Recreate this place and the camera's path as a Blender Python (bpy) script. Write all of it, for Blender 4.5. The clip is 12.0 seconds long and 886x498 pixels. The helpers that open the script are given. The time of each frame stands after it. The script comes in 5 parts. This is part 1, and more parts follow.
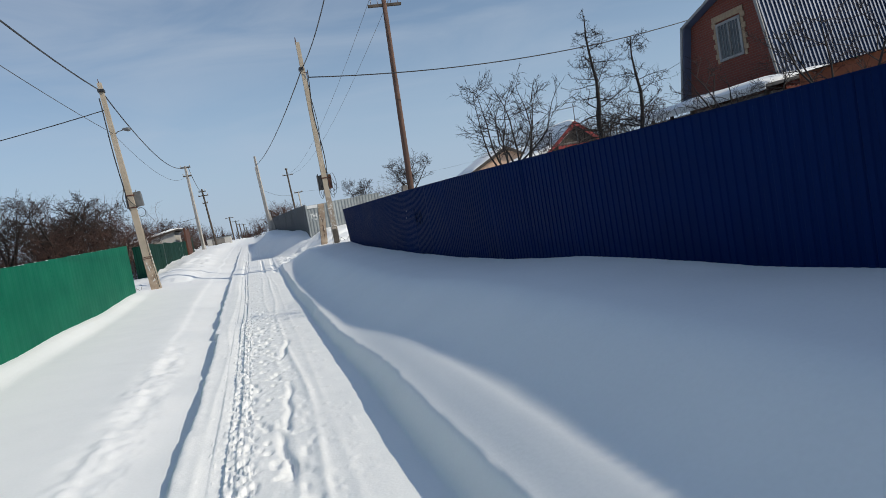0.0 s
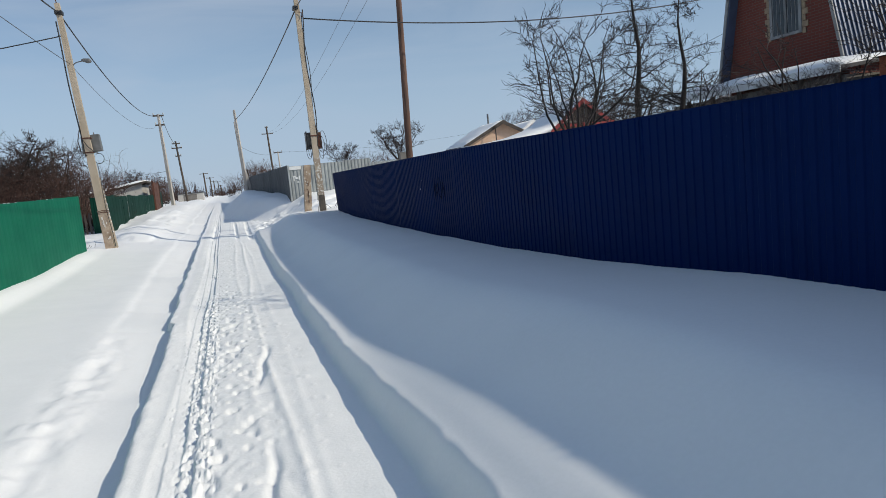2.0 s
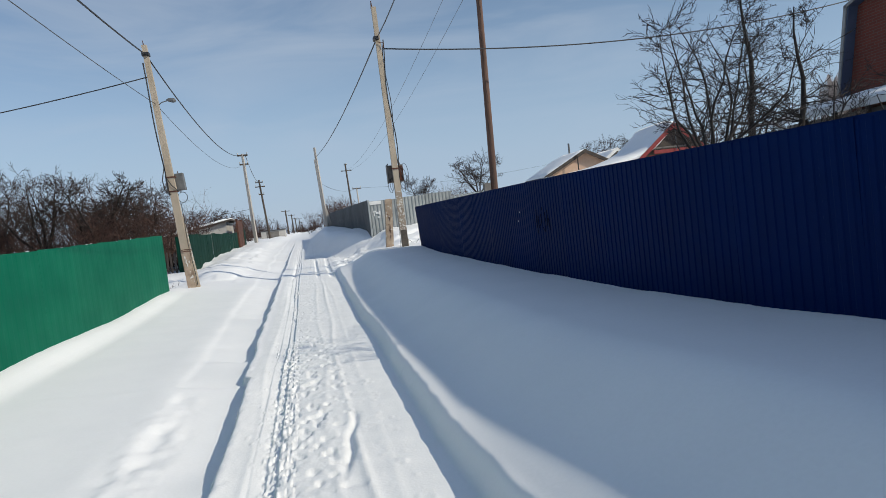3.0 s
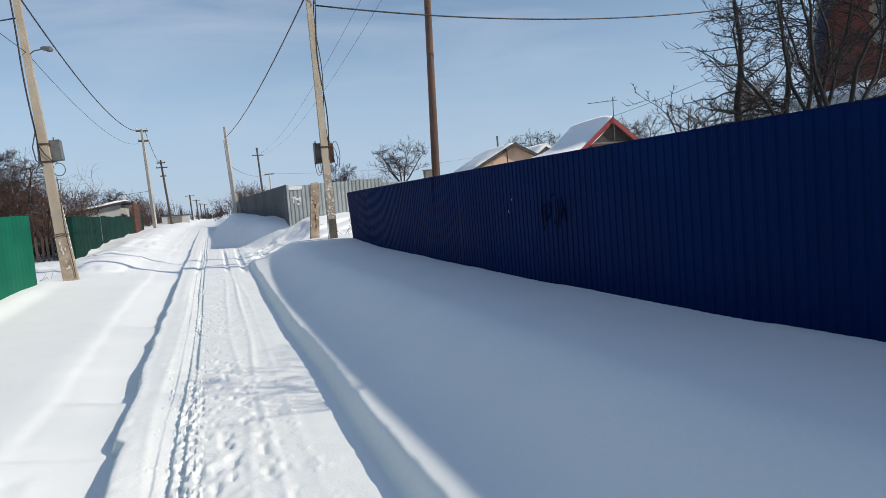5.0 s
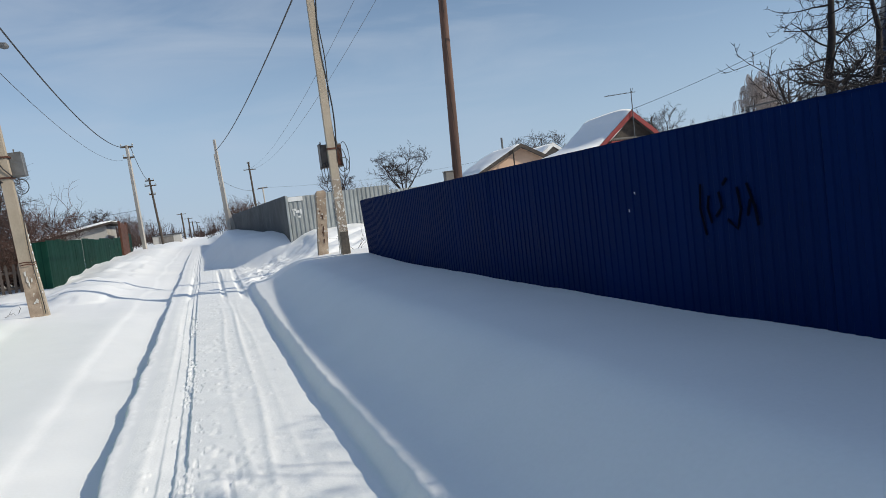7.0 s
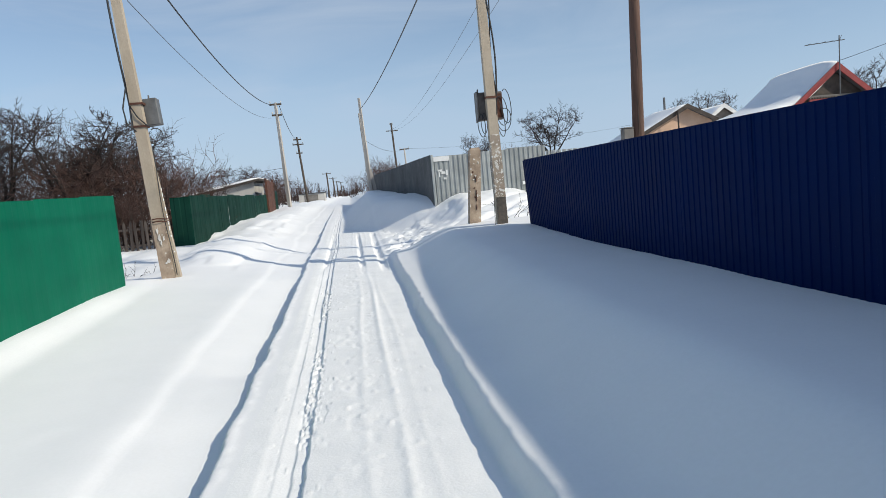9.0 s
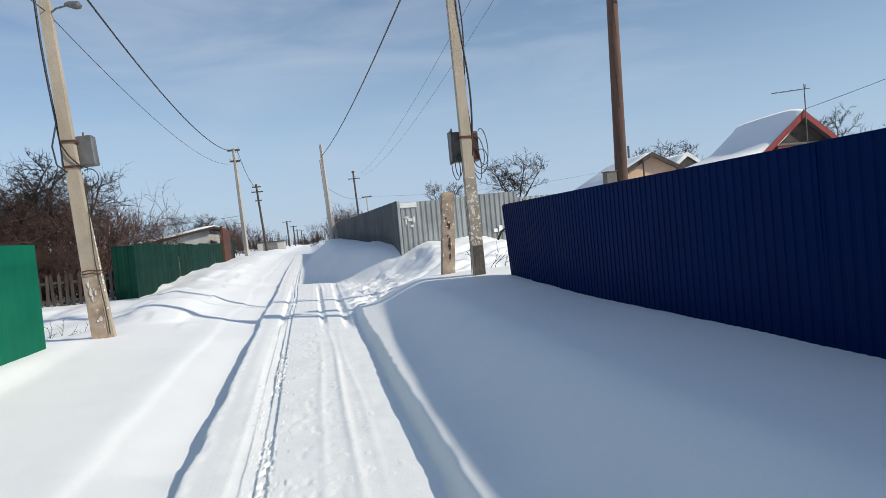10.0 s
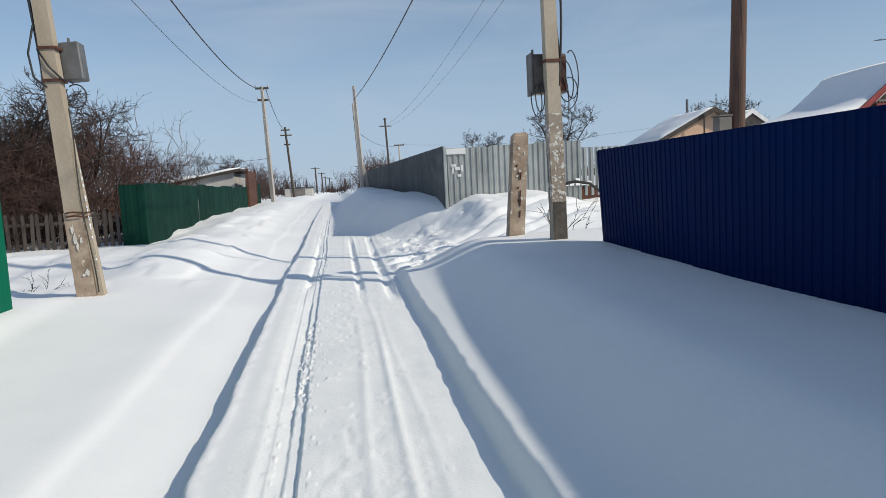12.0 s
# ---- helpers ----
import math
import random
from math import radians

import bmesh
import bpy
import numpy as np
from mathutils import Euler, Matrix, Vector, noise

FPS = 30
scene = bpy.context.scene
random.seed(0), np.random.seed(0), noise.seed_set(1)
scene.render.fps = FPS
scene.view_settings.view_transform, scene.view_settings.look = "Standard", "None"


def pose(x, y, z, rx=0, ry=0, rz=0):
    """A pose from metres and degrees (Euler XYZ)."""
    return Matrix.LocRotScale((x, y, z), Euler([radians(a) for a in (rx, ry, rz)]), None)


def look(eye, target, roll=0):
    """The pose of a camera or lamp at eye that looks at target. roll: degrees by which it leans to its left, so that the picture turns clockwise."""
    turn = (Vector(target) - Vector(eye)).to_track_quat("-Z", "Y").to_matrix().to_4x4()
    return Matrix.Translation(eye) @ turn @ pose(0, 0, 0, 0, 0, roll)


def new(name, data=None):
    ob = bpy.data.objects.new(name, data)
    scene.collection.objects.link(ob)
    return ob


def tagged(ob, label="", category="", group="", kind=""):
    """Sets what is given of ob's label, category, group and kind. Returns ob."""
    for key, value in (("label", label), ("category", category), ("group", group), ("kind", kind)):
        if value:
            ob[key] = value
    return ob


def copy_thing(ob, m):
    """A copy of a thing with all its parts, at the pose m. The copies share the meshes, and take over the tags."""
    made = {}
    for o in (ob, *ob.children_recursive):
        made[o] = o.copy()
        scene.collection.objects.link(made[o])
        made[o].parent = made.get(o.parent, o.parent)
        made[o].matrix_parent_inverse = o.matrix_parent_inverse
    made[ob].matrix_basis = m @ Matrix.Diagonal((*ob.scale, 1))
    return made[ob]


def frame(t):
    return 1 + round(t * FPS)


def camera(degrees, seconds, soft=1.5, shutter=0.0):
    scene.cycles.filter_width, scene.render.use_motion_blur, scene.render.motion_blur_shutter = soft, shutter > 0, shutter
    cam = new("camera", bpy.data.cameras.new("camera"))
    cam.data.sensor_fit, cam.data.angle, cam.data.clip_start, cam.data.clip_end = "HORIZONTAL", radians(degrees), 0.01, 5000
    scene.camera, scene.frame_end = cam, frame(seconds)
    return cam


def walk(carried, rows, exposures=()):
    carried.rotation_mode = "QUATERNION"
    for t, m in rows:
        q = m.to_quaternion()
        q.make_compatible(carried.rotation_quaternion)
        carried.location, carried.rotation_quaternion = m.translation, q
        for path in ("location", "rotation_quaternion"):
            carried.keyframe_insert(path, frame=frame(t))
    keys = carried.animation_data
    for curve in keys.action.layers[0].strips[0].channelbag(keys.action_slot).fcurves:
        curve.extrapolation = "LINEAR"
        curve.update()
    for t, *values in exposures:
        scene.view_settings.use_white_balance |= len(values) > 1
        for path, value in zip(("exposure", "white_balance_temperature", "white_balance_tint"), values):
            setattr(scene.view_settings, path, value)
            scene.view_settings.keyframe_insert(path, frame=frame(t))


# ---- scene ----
cam = camera(66.4, 12.0, soft=0.5)
PATH = [
    (0, (0.023, -0.064, 1.491), (0.548, 1.861, 1.356), -10.0),
    (0.5, (0.037, 0.682, 1.505), (0.687, 2.563, 1.309), -8.2),
    (0.8, (-0.028, 1.03, 1.509), (0.573, 2.938, 1.491), -4.1),
    (1, (-0.038, 1.293, 1.511), (0.542, 3.202, 1.373), -4.5),
    (1.5, (0.048, 1.921, 1.533), (0.568, 3.843, 1.345), -6.8),
    (2, (0.02, 2.629, 1.54), (0.605, 4.528, 1.318), -5.6),
    (2.5, (0.076, 3.246, 1.565), (0.502, 5.196, 1.434), -10.9),
    (3, (0.019, 3.878, 1.542), (0.402, 5.838, 1.441), -6.8),
    (3.5, (0.011, 4.431, 1.543), (0.427, 6.387, 1.514), -7.6),
    (3.7, (0.005, 4.746, 1.555), (0.476, 6.686, 1.435), -7.1),
    (5.3, (-0.066, 6.817, 1.491), (0.567, 8.708, 1.344), -4.6),
    (5.5, (-0.008, 7.016, 1.477), (0.559, 8.93, 1.34), -5.8),
    (6, (-0.047, 7.587, 1.461), (0.458, 9.522, 1.431), -5.5),
    (6.5, (-0.063, 8.324, 1.498), (0.57, 10.221, 1.504), -4.9),
    (6.7, (-0.052, 8.579, 1.509), (0.612, 10.46, 1.375), -6.9),
    (8.3, (0.007, 10.526, 1.531), (0.576, 12.443, 1.505), -5.3),
    (8.5, (0.013, 10.761, 1.534), (0.624, 12.662, 1.424), -3.9),
    (8.7, (0.049, 10.997, 1.533), (0.549, 12.932, 1.455), -3.9),
    (9, (0.044, 11.351, 1.528), (0.301, 13.326, 1.344), -5.3),
    (9.5, (0.028, 11.99, 1.525), (0.375, 13.943, 1.27), -4.5),
    (10, (0.054, 12.562, 1.527), (0.437, 14.525, 1.474), -5.3),
    (10.5, (0.032, 13.1, 1.494), (0.38, 15.066, 1.391), -5.7),
    (11, (0.037, 13.674, 1.512), (0.519, 15.614, 1.436), -5.9),
    (11.5, (-0.03, 14.348, 1.47), (0.171, 16.329, 1.285), -5.3),
    (12, (-0.073, 14.951, 1.515), (0.225, 16.919, 1.33), -2.9),
]
EXPOSURES = [(0.0, -0.10), (0.5, -0.01), (1.0, 0.06), (1.5, 0.00), (2.5, -0.09), (3.0, -0.06), (3.5, -0.16), (5.5, 0.15), (6.0, 0.01), (6.5, -0.02),
             (8.5, 0.09), (9.0, 0.13), (9.5, 0.04), (10.0, 0.12), (10.5, 0.17), (11.0, 0.21), (11.5, -0.03), (12.0, -0.04)]
walk(cam, [(t, look(eye, target, roll)) for t, eye, target, roll in PATH], EXPOSURES)

# ---- world and sun ----
SUN_ELEVATION, SUN_TURN = 33.0, 122.0
SUN_WAY = Vector((math.sin(radians(SUN_TURN)) * math.cos(radians(SUN_ELEVATION)),
                  math.cos(radians(SUN_TURN)) * math.cos(radians(SUN_ELEVATION)), math.sin(radians(SUN_ELEVATION))))
world = bpy.data.worlds.new("world")
scene.world = world
world.use_nodes = True
wn, wl = world.node_tree.nodes, world.node_tree.links
sky = wn.new("ShaderNodeTexSky")
sky.sky_type, sky.sun_disc = "NISHITA", False
sky.sun_elevation, sky.sun_rotation = radians(SUN_ELEVATION), radians(SUN_TURN)
sky.air_density, sky.dust_density, sky.ozone_density = 1.0, 0.1, 2.0
coords = wn.new("ShaderNodeTexCoord")
stretch = wn.new("ShaderNodeMapping")
stretch.inputs["Scale"].default_value = (1.6, 0.9, 7.0)
stretch.inputs["Rotation"].default_value = (0.0, radians(6), radians(20))
cirrus = wn.new("ShaderNodeTexNoise")
cirrus.inputs["Scale"].default_value, cirrus.inputs["Detail"].default_value = 1.7, 7.0
cirrus.inputs["Roughness"].default_value, cirrus.inputs["Distortion"].default_value = 0.55, 0.6
veil = wn.new("ShaderNodeMapRange")
veil.inputs["From Min"].default_value, veil.inputs["From Max"].default_value = 0.42, 0.78
veil.inputs["To Max"].default_value = 0.52
cloudy = wn.new("ShaderNodeMix")
cloudy.data_type = "RGBA"
cloudy.inputs["B"].default_value = (5.4, 6.0, 6.8, 1.0)
wl.new(coords.outputs["Generated"], stretch.inputs["Vector"])
wl.new(stretch.outputs["Vector"], cirrus.inputs["Vector"])
wl.new(cirrus.outputs["Fac"], veil.inputs["Value"])
wl.new(veil.outputs["Result"], cloudy.inputs["Factor"])
wl.new(sky.outputs["Color"], cloudy.inputs["A"])
haze = wn.new("ShaderNodeMix")
haze.data_type = "RGBA"
haze.inputs["B"].default_value = (3.75, 5.05, 6.9, 1.0)
parts_of = wn.new("ShaderNodeSeparateXYZ")
depth_of = wn.new("ShaderNodeMapRange")
depth_of.interpolation_type = "SMOOTHSTEP"
depth_of.inputs["From Min"].default_value, depth_of.inputs["From Max"].default_value = -0.02, 0.34
depth_of.inputs["To Min"].default_value, depth_of.inputs["To Max"].default_value = 0.85, 0.12
wl.new(coords.outputs["Generated"], parts_of.inputs["Vector"])
wl.new(parts_of.outputs["Z"], depth_of.inputs["Value"])
wl.new(depth_of.outputs["Result"], haze.inputs["Factor"])
wl.new(cloudy.outputs["Result"], haze.inputs["A"])
wl.new(haze.outputs["Result"], wn["Background"].inputs["Color"])
wn["Background"].inputs["Strength"].default_value = 0.100
sun = new("sun", bpy.data.lights.new("sun", "SUN"))
sun.data.energy, sun.data.angle, sun.data.color = 3.40, radians(0.75), (1.0, 0.93, 0.78)
sun.matrix_world = look(SUN_WAY * 60, (0, 0, 0))


# ---- materials ----
def material(name, colour, second=None, rough=0.7, metal=0.0, scale=3.0, spread=(0.35, 0.7), stretch_by=(1, 1, 1),
             bump=0.0, bump_scale=40.0, fine=0.15, vary=0.0, specular=0.5):
    """Two colours mixed by large noise, grained by fine noise, in metres of the world, with bump of two sizes."""
    m = bpy.data.materials.new(name)
    m.use_nodes = True
    n, l = m.node_tree.nodes, m.node_tree.links
    shader = n["Principled BSDF"]
    shader.inputs["Metallic"].default_value = metal
    shader.inputs["Specular IOR Level"].default_value = specular
    place = n.new("ShaderNodeNewGeometry")
    mapping = n.new("ShaderNodeMapping")
    mapping.inputs["Scale"].default_value = stretch_by
    l.new(place.outputs["Position"], mapping.inputs["Vector"])
    large = n.new("ShaderNodeTexNoise")
    large.inputs["Scale"].default_value, large.inputs["Detail"].default_value = scale, 6.0
    l.new(mapping.outputs["Vector"], large.inputs["Vector"])
    ramp = n.new("ShaderNodeMapRange")
    ramp.inputs["From Min"].default_value, ramp.inputs["From Max"].default_value = spread
    l.new(large.outputs["Fac"], ramp.inputs["Value"])
    mix = n.new("ShaderNodeMix")
    mix.data_type = "RGBA"
    mix.inputs["A"].default_value = (*colour, 1)
    mix.inputs["B"].default_value = (*(second or [c * 0.75 for c in colour]), 1)
    l.new(ramp.outputs["Result"], mix.inputs["Factor"])
    grain = n.new("ShaderNodeTexNoise")
    grain.inputs["Scale"].default_value, grain.inputs["Detail"].default_value = bump_scale, 4.0
    l.new(mapping.outputs["Vector"], grain.inputs["Vector"])
    light = n.new("ShaderNodeMapRange")
    light.inputs["To Min"].default_value, light.inputs["To Max"].default_value = 1 - fine, 1 + fine
    l.new(grain.outputs["Fac"], light.inputs["Value"])
    last = n.new("ShaderNodeHueSaturation")
    l.new(mix.outputs["Result"], last.inputs["Color"])
    if vary:
        each = n.new("ShaderNodeObjectInfo")
        shift = n.new("ShaderNodeMapRange")
        shift.inputs["To Min"].default_value, shift.inputs["To Max"].default_value = 1 - vary, 1 + vary
        l.new(each.outputs["Random"], shift.inputs["Value"])
        both = n.new("ShaderNodeMath")
        both.operation = "MULTIPLY"
        l.new(light.outputs["Result"], both.inputs[0])
        l.new(shift.outputs["Result"], both.inputs[1])
        l.new(both.outputs["Value"], last.inputs["Value"])
    else:
        l.new(light.outputs["Result"], last.inputs["Value"])
    l.new(last.outputs["Color"], shader.inputs["Base Color"])
    gloss = n.new("ShaderNodeMapRange")
    gloss.inputs["To Min"].default_value, gloss.inputs["To Max"].default_value = max(0.05, rough - 0.12), min(1, rough + 0.12)
    l.new(large.outputs["Fac"], gloss.inputs["Value"])
    l.new(gloss.outputs["Result"], shader.inputs["Roughness"])
    if bump:
        relief = n.new("ShaderNodeBump")
        relief.inputs["Strength"].default_value, relief.inputs["Distance"].default_value = bump, 0.02
        l.new(grain.outputs["Fac"], relief.inputs["Height"])
        l.new(relief.outputs["Normal"], shader.inputs["Normal"])
    return m


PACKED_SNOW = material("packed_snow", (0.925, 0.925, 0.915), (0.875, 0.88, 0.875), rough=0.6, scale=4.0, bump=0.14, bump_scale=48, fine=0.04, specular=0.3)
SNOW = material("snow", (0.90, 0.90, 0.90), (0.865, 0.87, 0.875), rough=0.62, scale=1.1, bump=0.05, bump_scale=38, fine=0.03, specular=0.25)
BLUE_SHEET = material("blue_sheet", (0.0004, 0.0105, 0.063), (0.0004, 0.0126, 0.075), rough=0.50, scale=1.5, fine=0.05, vary=0.03, bump=0.02, bump_scale=14, specular=0.04)
GREEN_SHEET = material("green_sheet", (0.0012, 0.128, 0.072), (0.0012, 0.110, 0.064), rough=0.55, scale=1.2, fine=0.05, vary=0.05, bump=0.02, bump_scale=10, specular=0.06)
DARK_GREEN = material("dark_green_sheet", (0.006, 0.038, 0.027), (0.006, 0.030, 0.021), rough=0.6, scale=1.5, fine=0.10, vary=0.10, specular=0.04)
# one zinc fence: lane side coloured darker for shade, end side lighter for sun
SHADE_SIDE_SHEET = material("shade_side_zinc_sheet", (0.105, 0.11, 0.115), (0.075, 0.08, 0.083), rough=0.6, scale=2.0, fine=0.1, vary=0.12, specular=0.25)
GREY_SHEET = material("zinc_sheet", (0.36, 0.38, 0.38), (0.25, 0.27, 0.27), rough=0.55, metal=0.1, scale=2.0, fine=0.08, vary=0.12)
CONCRETE = material("concrete", (0.44, 0.37, 0.29), (0.34, 0.28, 0.21), rough=0.85, scale=2.4, bump=0.12, bump_scale=60, fine=0.18, stretch_by=(1, 1, 0.5))
FAR_CONCRETE = material("pale_concrete", (0.46, 0.43, 0.39), (0.36, 0.33, 0.3), rough=0.9, scale=1.0, fine=0.1)
BROWN_WOOD = material("pole_wood", (0.15, 0.082, 0.058), (0.075, 0.042, 0.032), rough=0.85, scale=7, stretch_by=(1, 1, 0.08), bump=0.5, bump_scale=45, fine=0.3)
TAR_WOOD = material("tarred_wood", (0.085, 0.065, 0.05), (0.05, 0.04, 0.032), rough=0.85, scale=5, stretch_by=(1, 1, 0.1), fine=0.2)
PICKET_WOOD = material("weathered_wood", (0.075, 0.06, 0.052), (0.04, 0.032, 0.03), rough=0.9, scale=6, stretch_by=(1, 1, 0.15), fine=0.25, vary=0.25)
BARK = material("bark", (0.024, 0.019, 0.018), (0.015, 0.012, 0.011), rough=0.9, scale=8, fine=0.3, bump=0.3, bump_scale=90)
TWIG = material("twigs", (0.045, 0.032, 0.028), (0.028, 0.020, 0.018), rough=0.9, scale=1.5, fine=0.25)
RED_TWIG = material("russet_twigs", (0.090, 0.047, 0.036), (0.045, 0.026, 0.022), rough=0.9, scale=0.8, fine=0.25, vary=0.2)
CABLE = material("black_cable", (0.016, 0.016, 0.018), (0.03, 0.03, 0.032), rough=0.5, scale=5, fine=0.1)
ALU_WIRE = material("grey_wire", (0.11, 0.115, 0.125), (0.08, 0.085, 0.09), rough=0.5, metal=0.3, scale=4, fine=0.05)
BOX_STEEL = material("meter_box_steel", (0.20, 0.18, 0.165), (0.10, 0.08, 0.07), rough=0.55, metal=0.3, scale=5, fine=0.15, bump=0.1)
LIGHT_STEEL = material("grey_box_paint", (0.16, 0.162, 0.165), (0.10, 0.10, 0.10), rough=0.5, metal=0.2, scale=6, fine=0.12, bump=0.1)
RUST = material("rusted_steel", (0.115, 0.042, 0.024), (0.055, 0.024, 0.017), rough=0.85, scale=6, fine=0.3, bump=0.3)
PAPER = material("torn_paper", (0.70, 0.68, 0.64), (0.48, 0.45, 0.41), rough=0.9, scale=12, fine=0.15)
DARK_PAINT = material("faded_dark_paint", (0.055, 0.05, 0.045), (0.12, 0.1, 0.085), rough=0.85, scale=14, fine=0.2)
BLACK_SPRAY = material("black_spray_paint", (0.0006, 0.0014, 0.007), (0.0008, 0.002, 0.012), rough=0.8, scale=20, fine=0.2, specular=0.05)
RED_TRIM = material("red_painted_wood", (0.25, 0.020, 0.020), (0.18, 0.018, 0.018), rough=0.6, scale=5, fine=0.12)
DARK_WOOD = material("dark_boarding", (0.075, 0.06, 0.05), (0.045, 0.037, 0.032), rough=0.9, scale=5, fine=0.2)
PEACH = material("peach_plaster", (0.62, 0.43, 0.31), (0.54, 0.36, 0.26), rough=0.9, scale=2, fine=0.08)
PALE_WALL = material("pale_render", (0.50, 0.48, 0.45), (0.38, 0.36, 0.34), rough=0.9, scale=1.2, fine=0.1)
GREY_WALL = material("grey_boards", (0.20, 0.185, 0.17), (0.13, 0.12, 0.11), rough=0.9, scale=3, fine=0.15)
ORANGE_BRICK = material("orange_brick", (0.44, 0.15, 0.075), (0.34, 0.11, 0.06), rough=0.9, scale=6, fine=0.25)
FRAME_PAINT = material("aged_frame_paint", (0.27, 0.27, 0.265), (0.20, 0.20, 0.195), rough=0.6, scale=3, fine=0.1)
WHITE_PAINT = material("white_paint", (0.74, 0.74, 0.73), (0.62, 0.62, 0.61), rough=0.6, scale=3, fine=0.08)
BUFF_BRICK = material("buff_brick", (0.34, 0.25, 0.16), (0.26, 0.18, 0.12), rough=0.9, scale=9, fine=0.2)
ROOF_BLUE = material("blue_grey_roof_sheet", (0.085, 0.115, 0.19), (0.065, 0.09, 0.15), rough=0.5, metal=0.1, scale=1.5, fine=0.06)
ROOF_DARK = material("dark_roofing", (0.06, 0.06, 0.065), (0.09, 0.09, 0.1), rough=0.8, scale=3, fine=0.2)
PORCELAIN = material("porcelain", (0.55, 0.55, 0.53), (0.4, 0.4, 0.38), rough=0.25, scale=8, fine=0.05)
BLACK_RUBBER = material("black_rubber", (0.015, 0.015, 0.015), (0.03, 0.03, 0.03), rough=0.7, scale=8, fine=0.1)


def brickwork(name, colour, second, mortar):
    m = material(name, colour, second, rough=0.9, scale=5, fine=0.2, bump=0.1)
    n, l = m.node_tree.nodes, m.node_tree.links
    bricks = n.new("ShaderNodeTexBrick")
    bricks.inputs["Color1"].default_value = (*colour, 1)
    bricks.inputs["Color2"].default_value = (*second, 1)
    bricks.inputs["Mortar"].default_value = (*mortar, 1)
    bricks.inputs["Scale"].default_value = 1.0
    bricks.inputs["Brick Width"].default_value, bricks.inputs["Row Height"].default_value = 0.26, 0.077
    bricks.inputs["Mortar Size"].default_value = 0.008
    place, turned, flat = n.new("ShaderNodeNewGeometry"), n.new("ShaderNodeSeparateXYZ"), n.new("ShaderNodeCombineXYZ")
    along = n.new("ShaderNodeMath")
    along.operation = "ADD"
    l.new(place.outputs["Position"], turned.inputs["Vector"])
    l.new(turned.outputs["X"], along.inputs[0])
    l.new(turned.outputs["Y"], along.inputs[1])
    l.new(along.outputs["Value"], flat.inputs["X"])
    l.new(turned.outputs["Z"], flat.inputs["Y"])
    l.new(flat.outputs["Vector"], bricks.inputs["Vector"])
    hue = next(x for x in n if x.bl_idname == "ShaderNodeHueSaturation")
    l.new(bricks.outputs["Color"], hue.inputs["Color"])
    return m


RED_BRICK = brickwork("red_brickwork", (0.17, 0.036, 0.022), (0.135, 0.030, 0.020), (0.13, 0.08, 0.06))


def mottled(name, colour, second, patch, cut, scale):
    """Concrete with scraps of another surface still stuck to it."""
    m = material(name, colour, second, rough=0.9, scale=5, fine=0.22, bump=0.3, bump_scale=55)
    n, l = m.node_tree.nodes, m.node_tree.links
    hue = next(x for x in n if x.bl_idname == "ShaderNodeHueSaturation")
    under = hue.inputs["Color"].links[0].from_socket
    place, scraps, edge = n.new("ShaderNodeNewGeometry"), n.new("ShaderNodeTexNoise"), n.new("ShaderNodeMapRange")
    scraps.inputs["Scale"].default_value, scraps.inputs["Detail"].default_value, scraps.inputs["Roughness"].default_value = scale, 5.0, 0.62
    edge.inputs["From Min"].default_value, edge.inputs["From Max"].default_value = cut, cut + 0.025
    over = n.new("ShaderNodeMix")
    over.data_type = "RGBA"
    over.inputs["B"].default_value = (*patch, 1)
    l.new(place.outputs["Position"], scraps.inputs["Vector"])
    l.new(scraps.outputs["Fac"], edge.inputs["Value"])
    l.new(edge.outputs["Result"], over.inputs["Factor"])
    l.new(under, over.inputs["A"])
    l.new(over.outputs["Result"], hue.inputs["Color"])
    return m


PASTED = mottled("pasted_concrete", (0.40, 0.33, 0.26), (0.25, 0.20, 0.16), (0.66, 0.64, 0.60), 0.555, 15)
FLAKED = mottled("flaked_concrete", (0.42, 0.33, 0.25), (0.21, 0.15, 0.11), (0.58, 0.54, 0.48), 0.63, 11)


def glass_material():
    m = bpy.data.materials.new("window_glass")
    m.use_nodes = True
    s = m.node_tree.nodes["Principled BSDF"]
    s.inputs["Base Color"].default_value = (0.02, 0.024, 0.03, 1)
    s.inputs["Roughness"].default_value = 0.06
    return m


GLASS = glass_material()


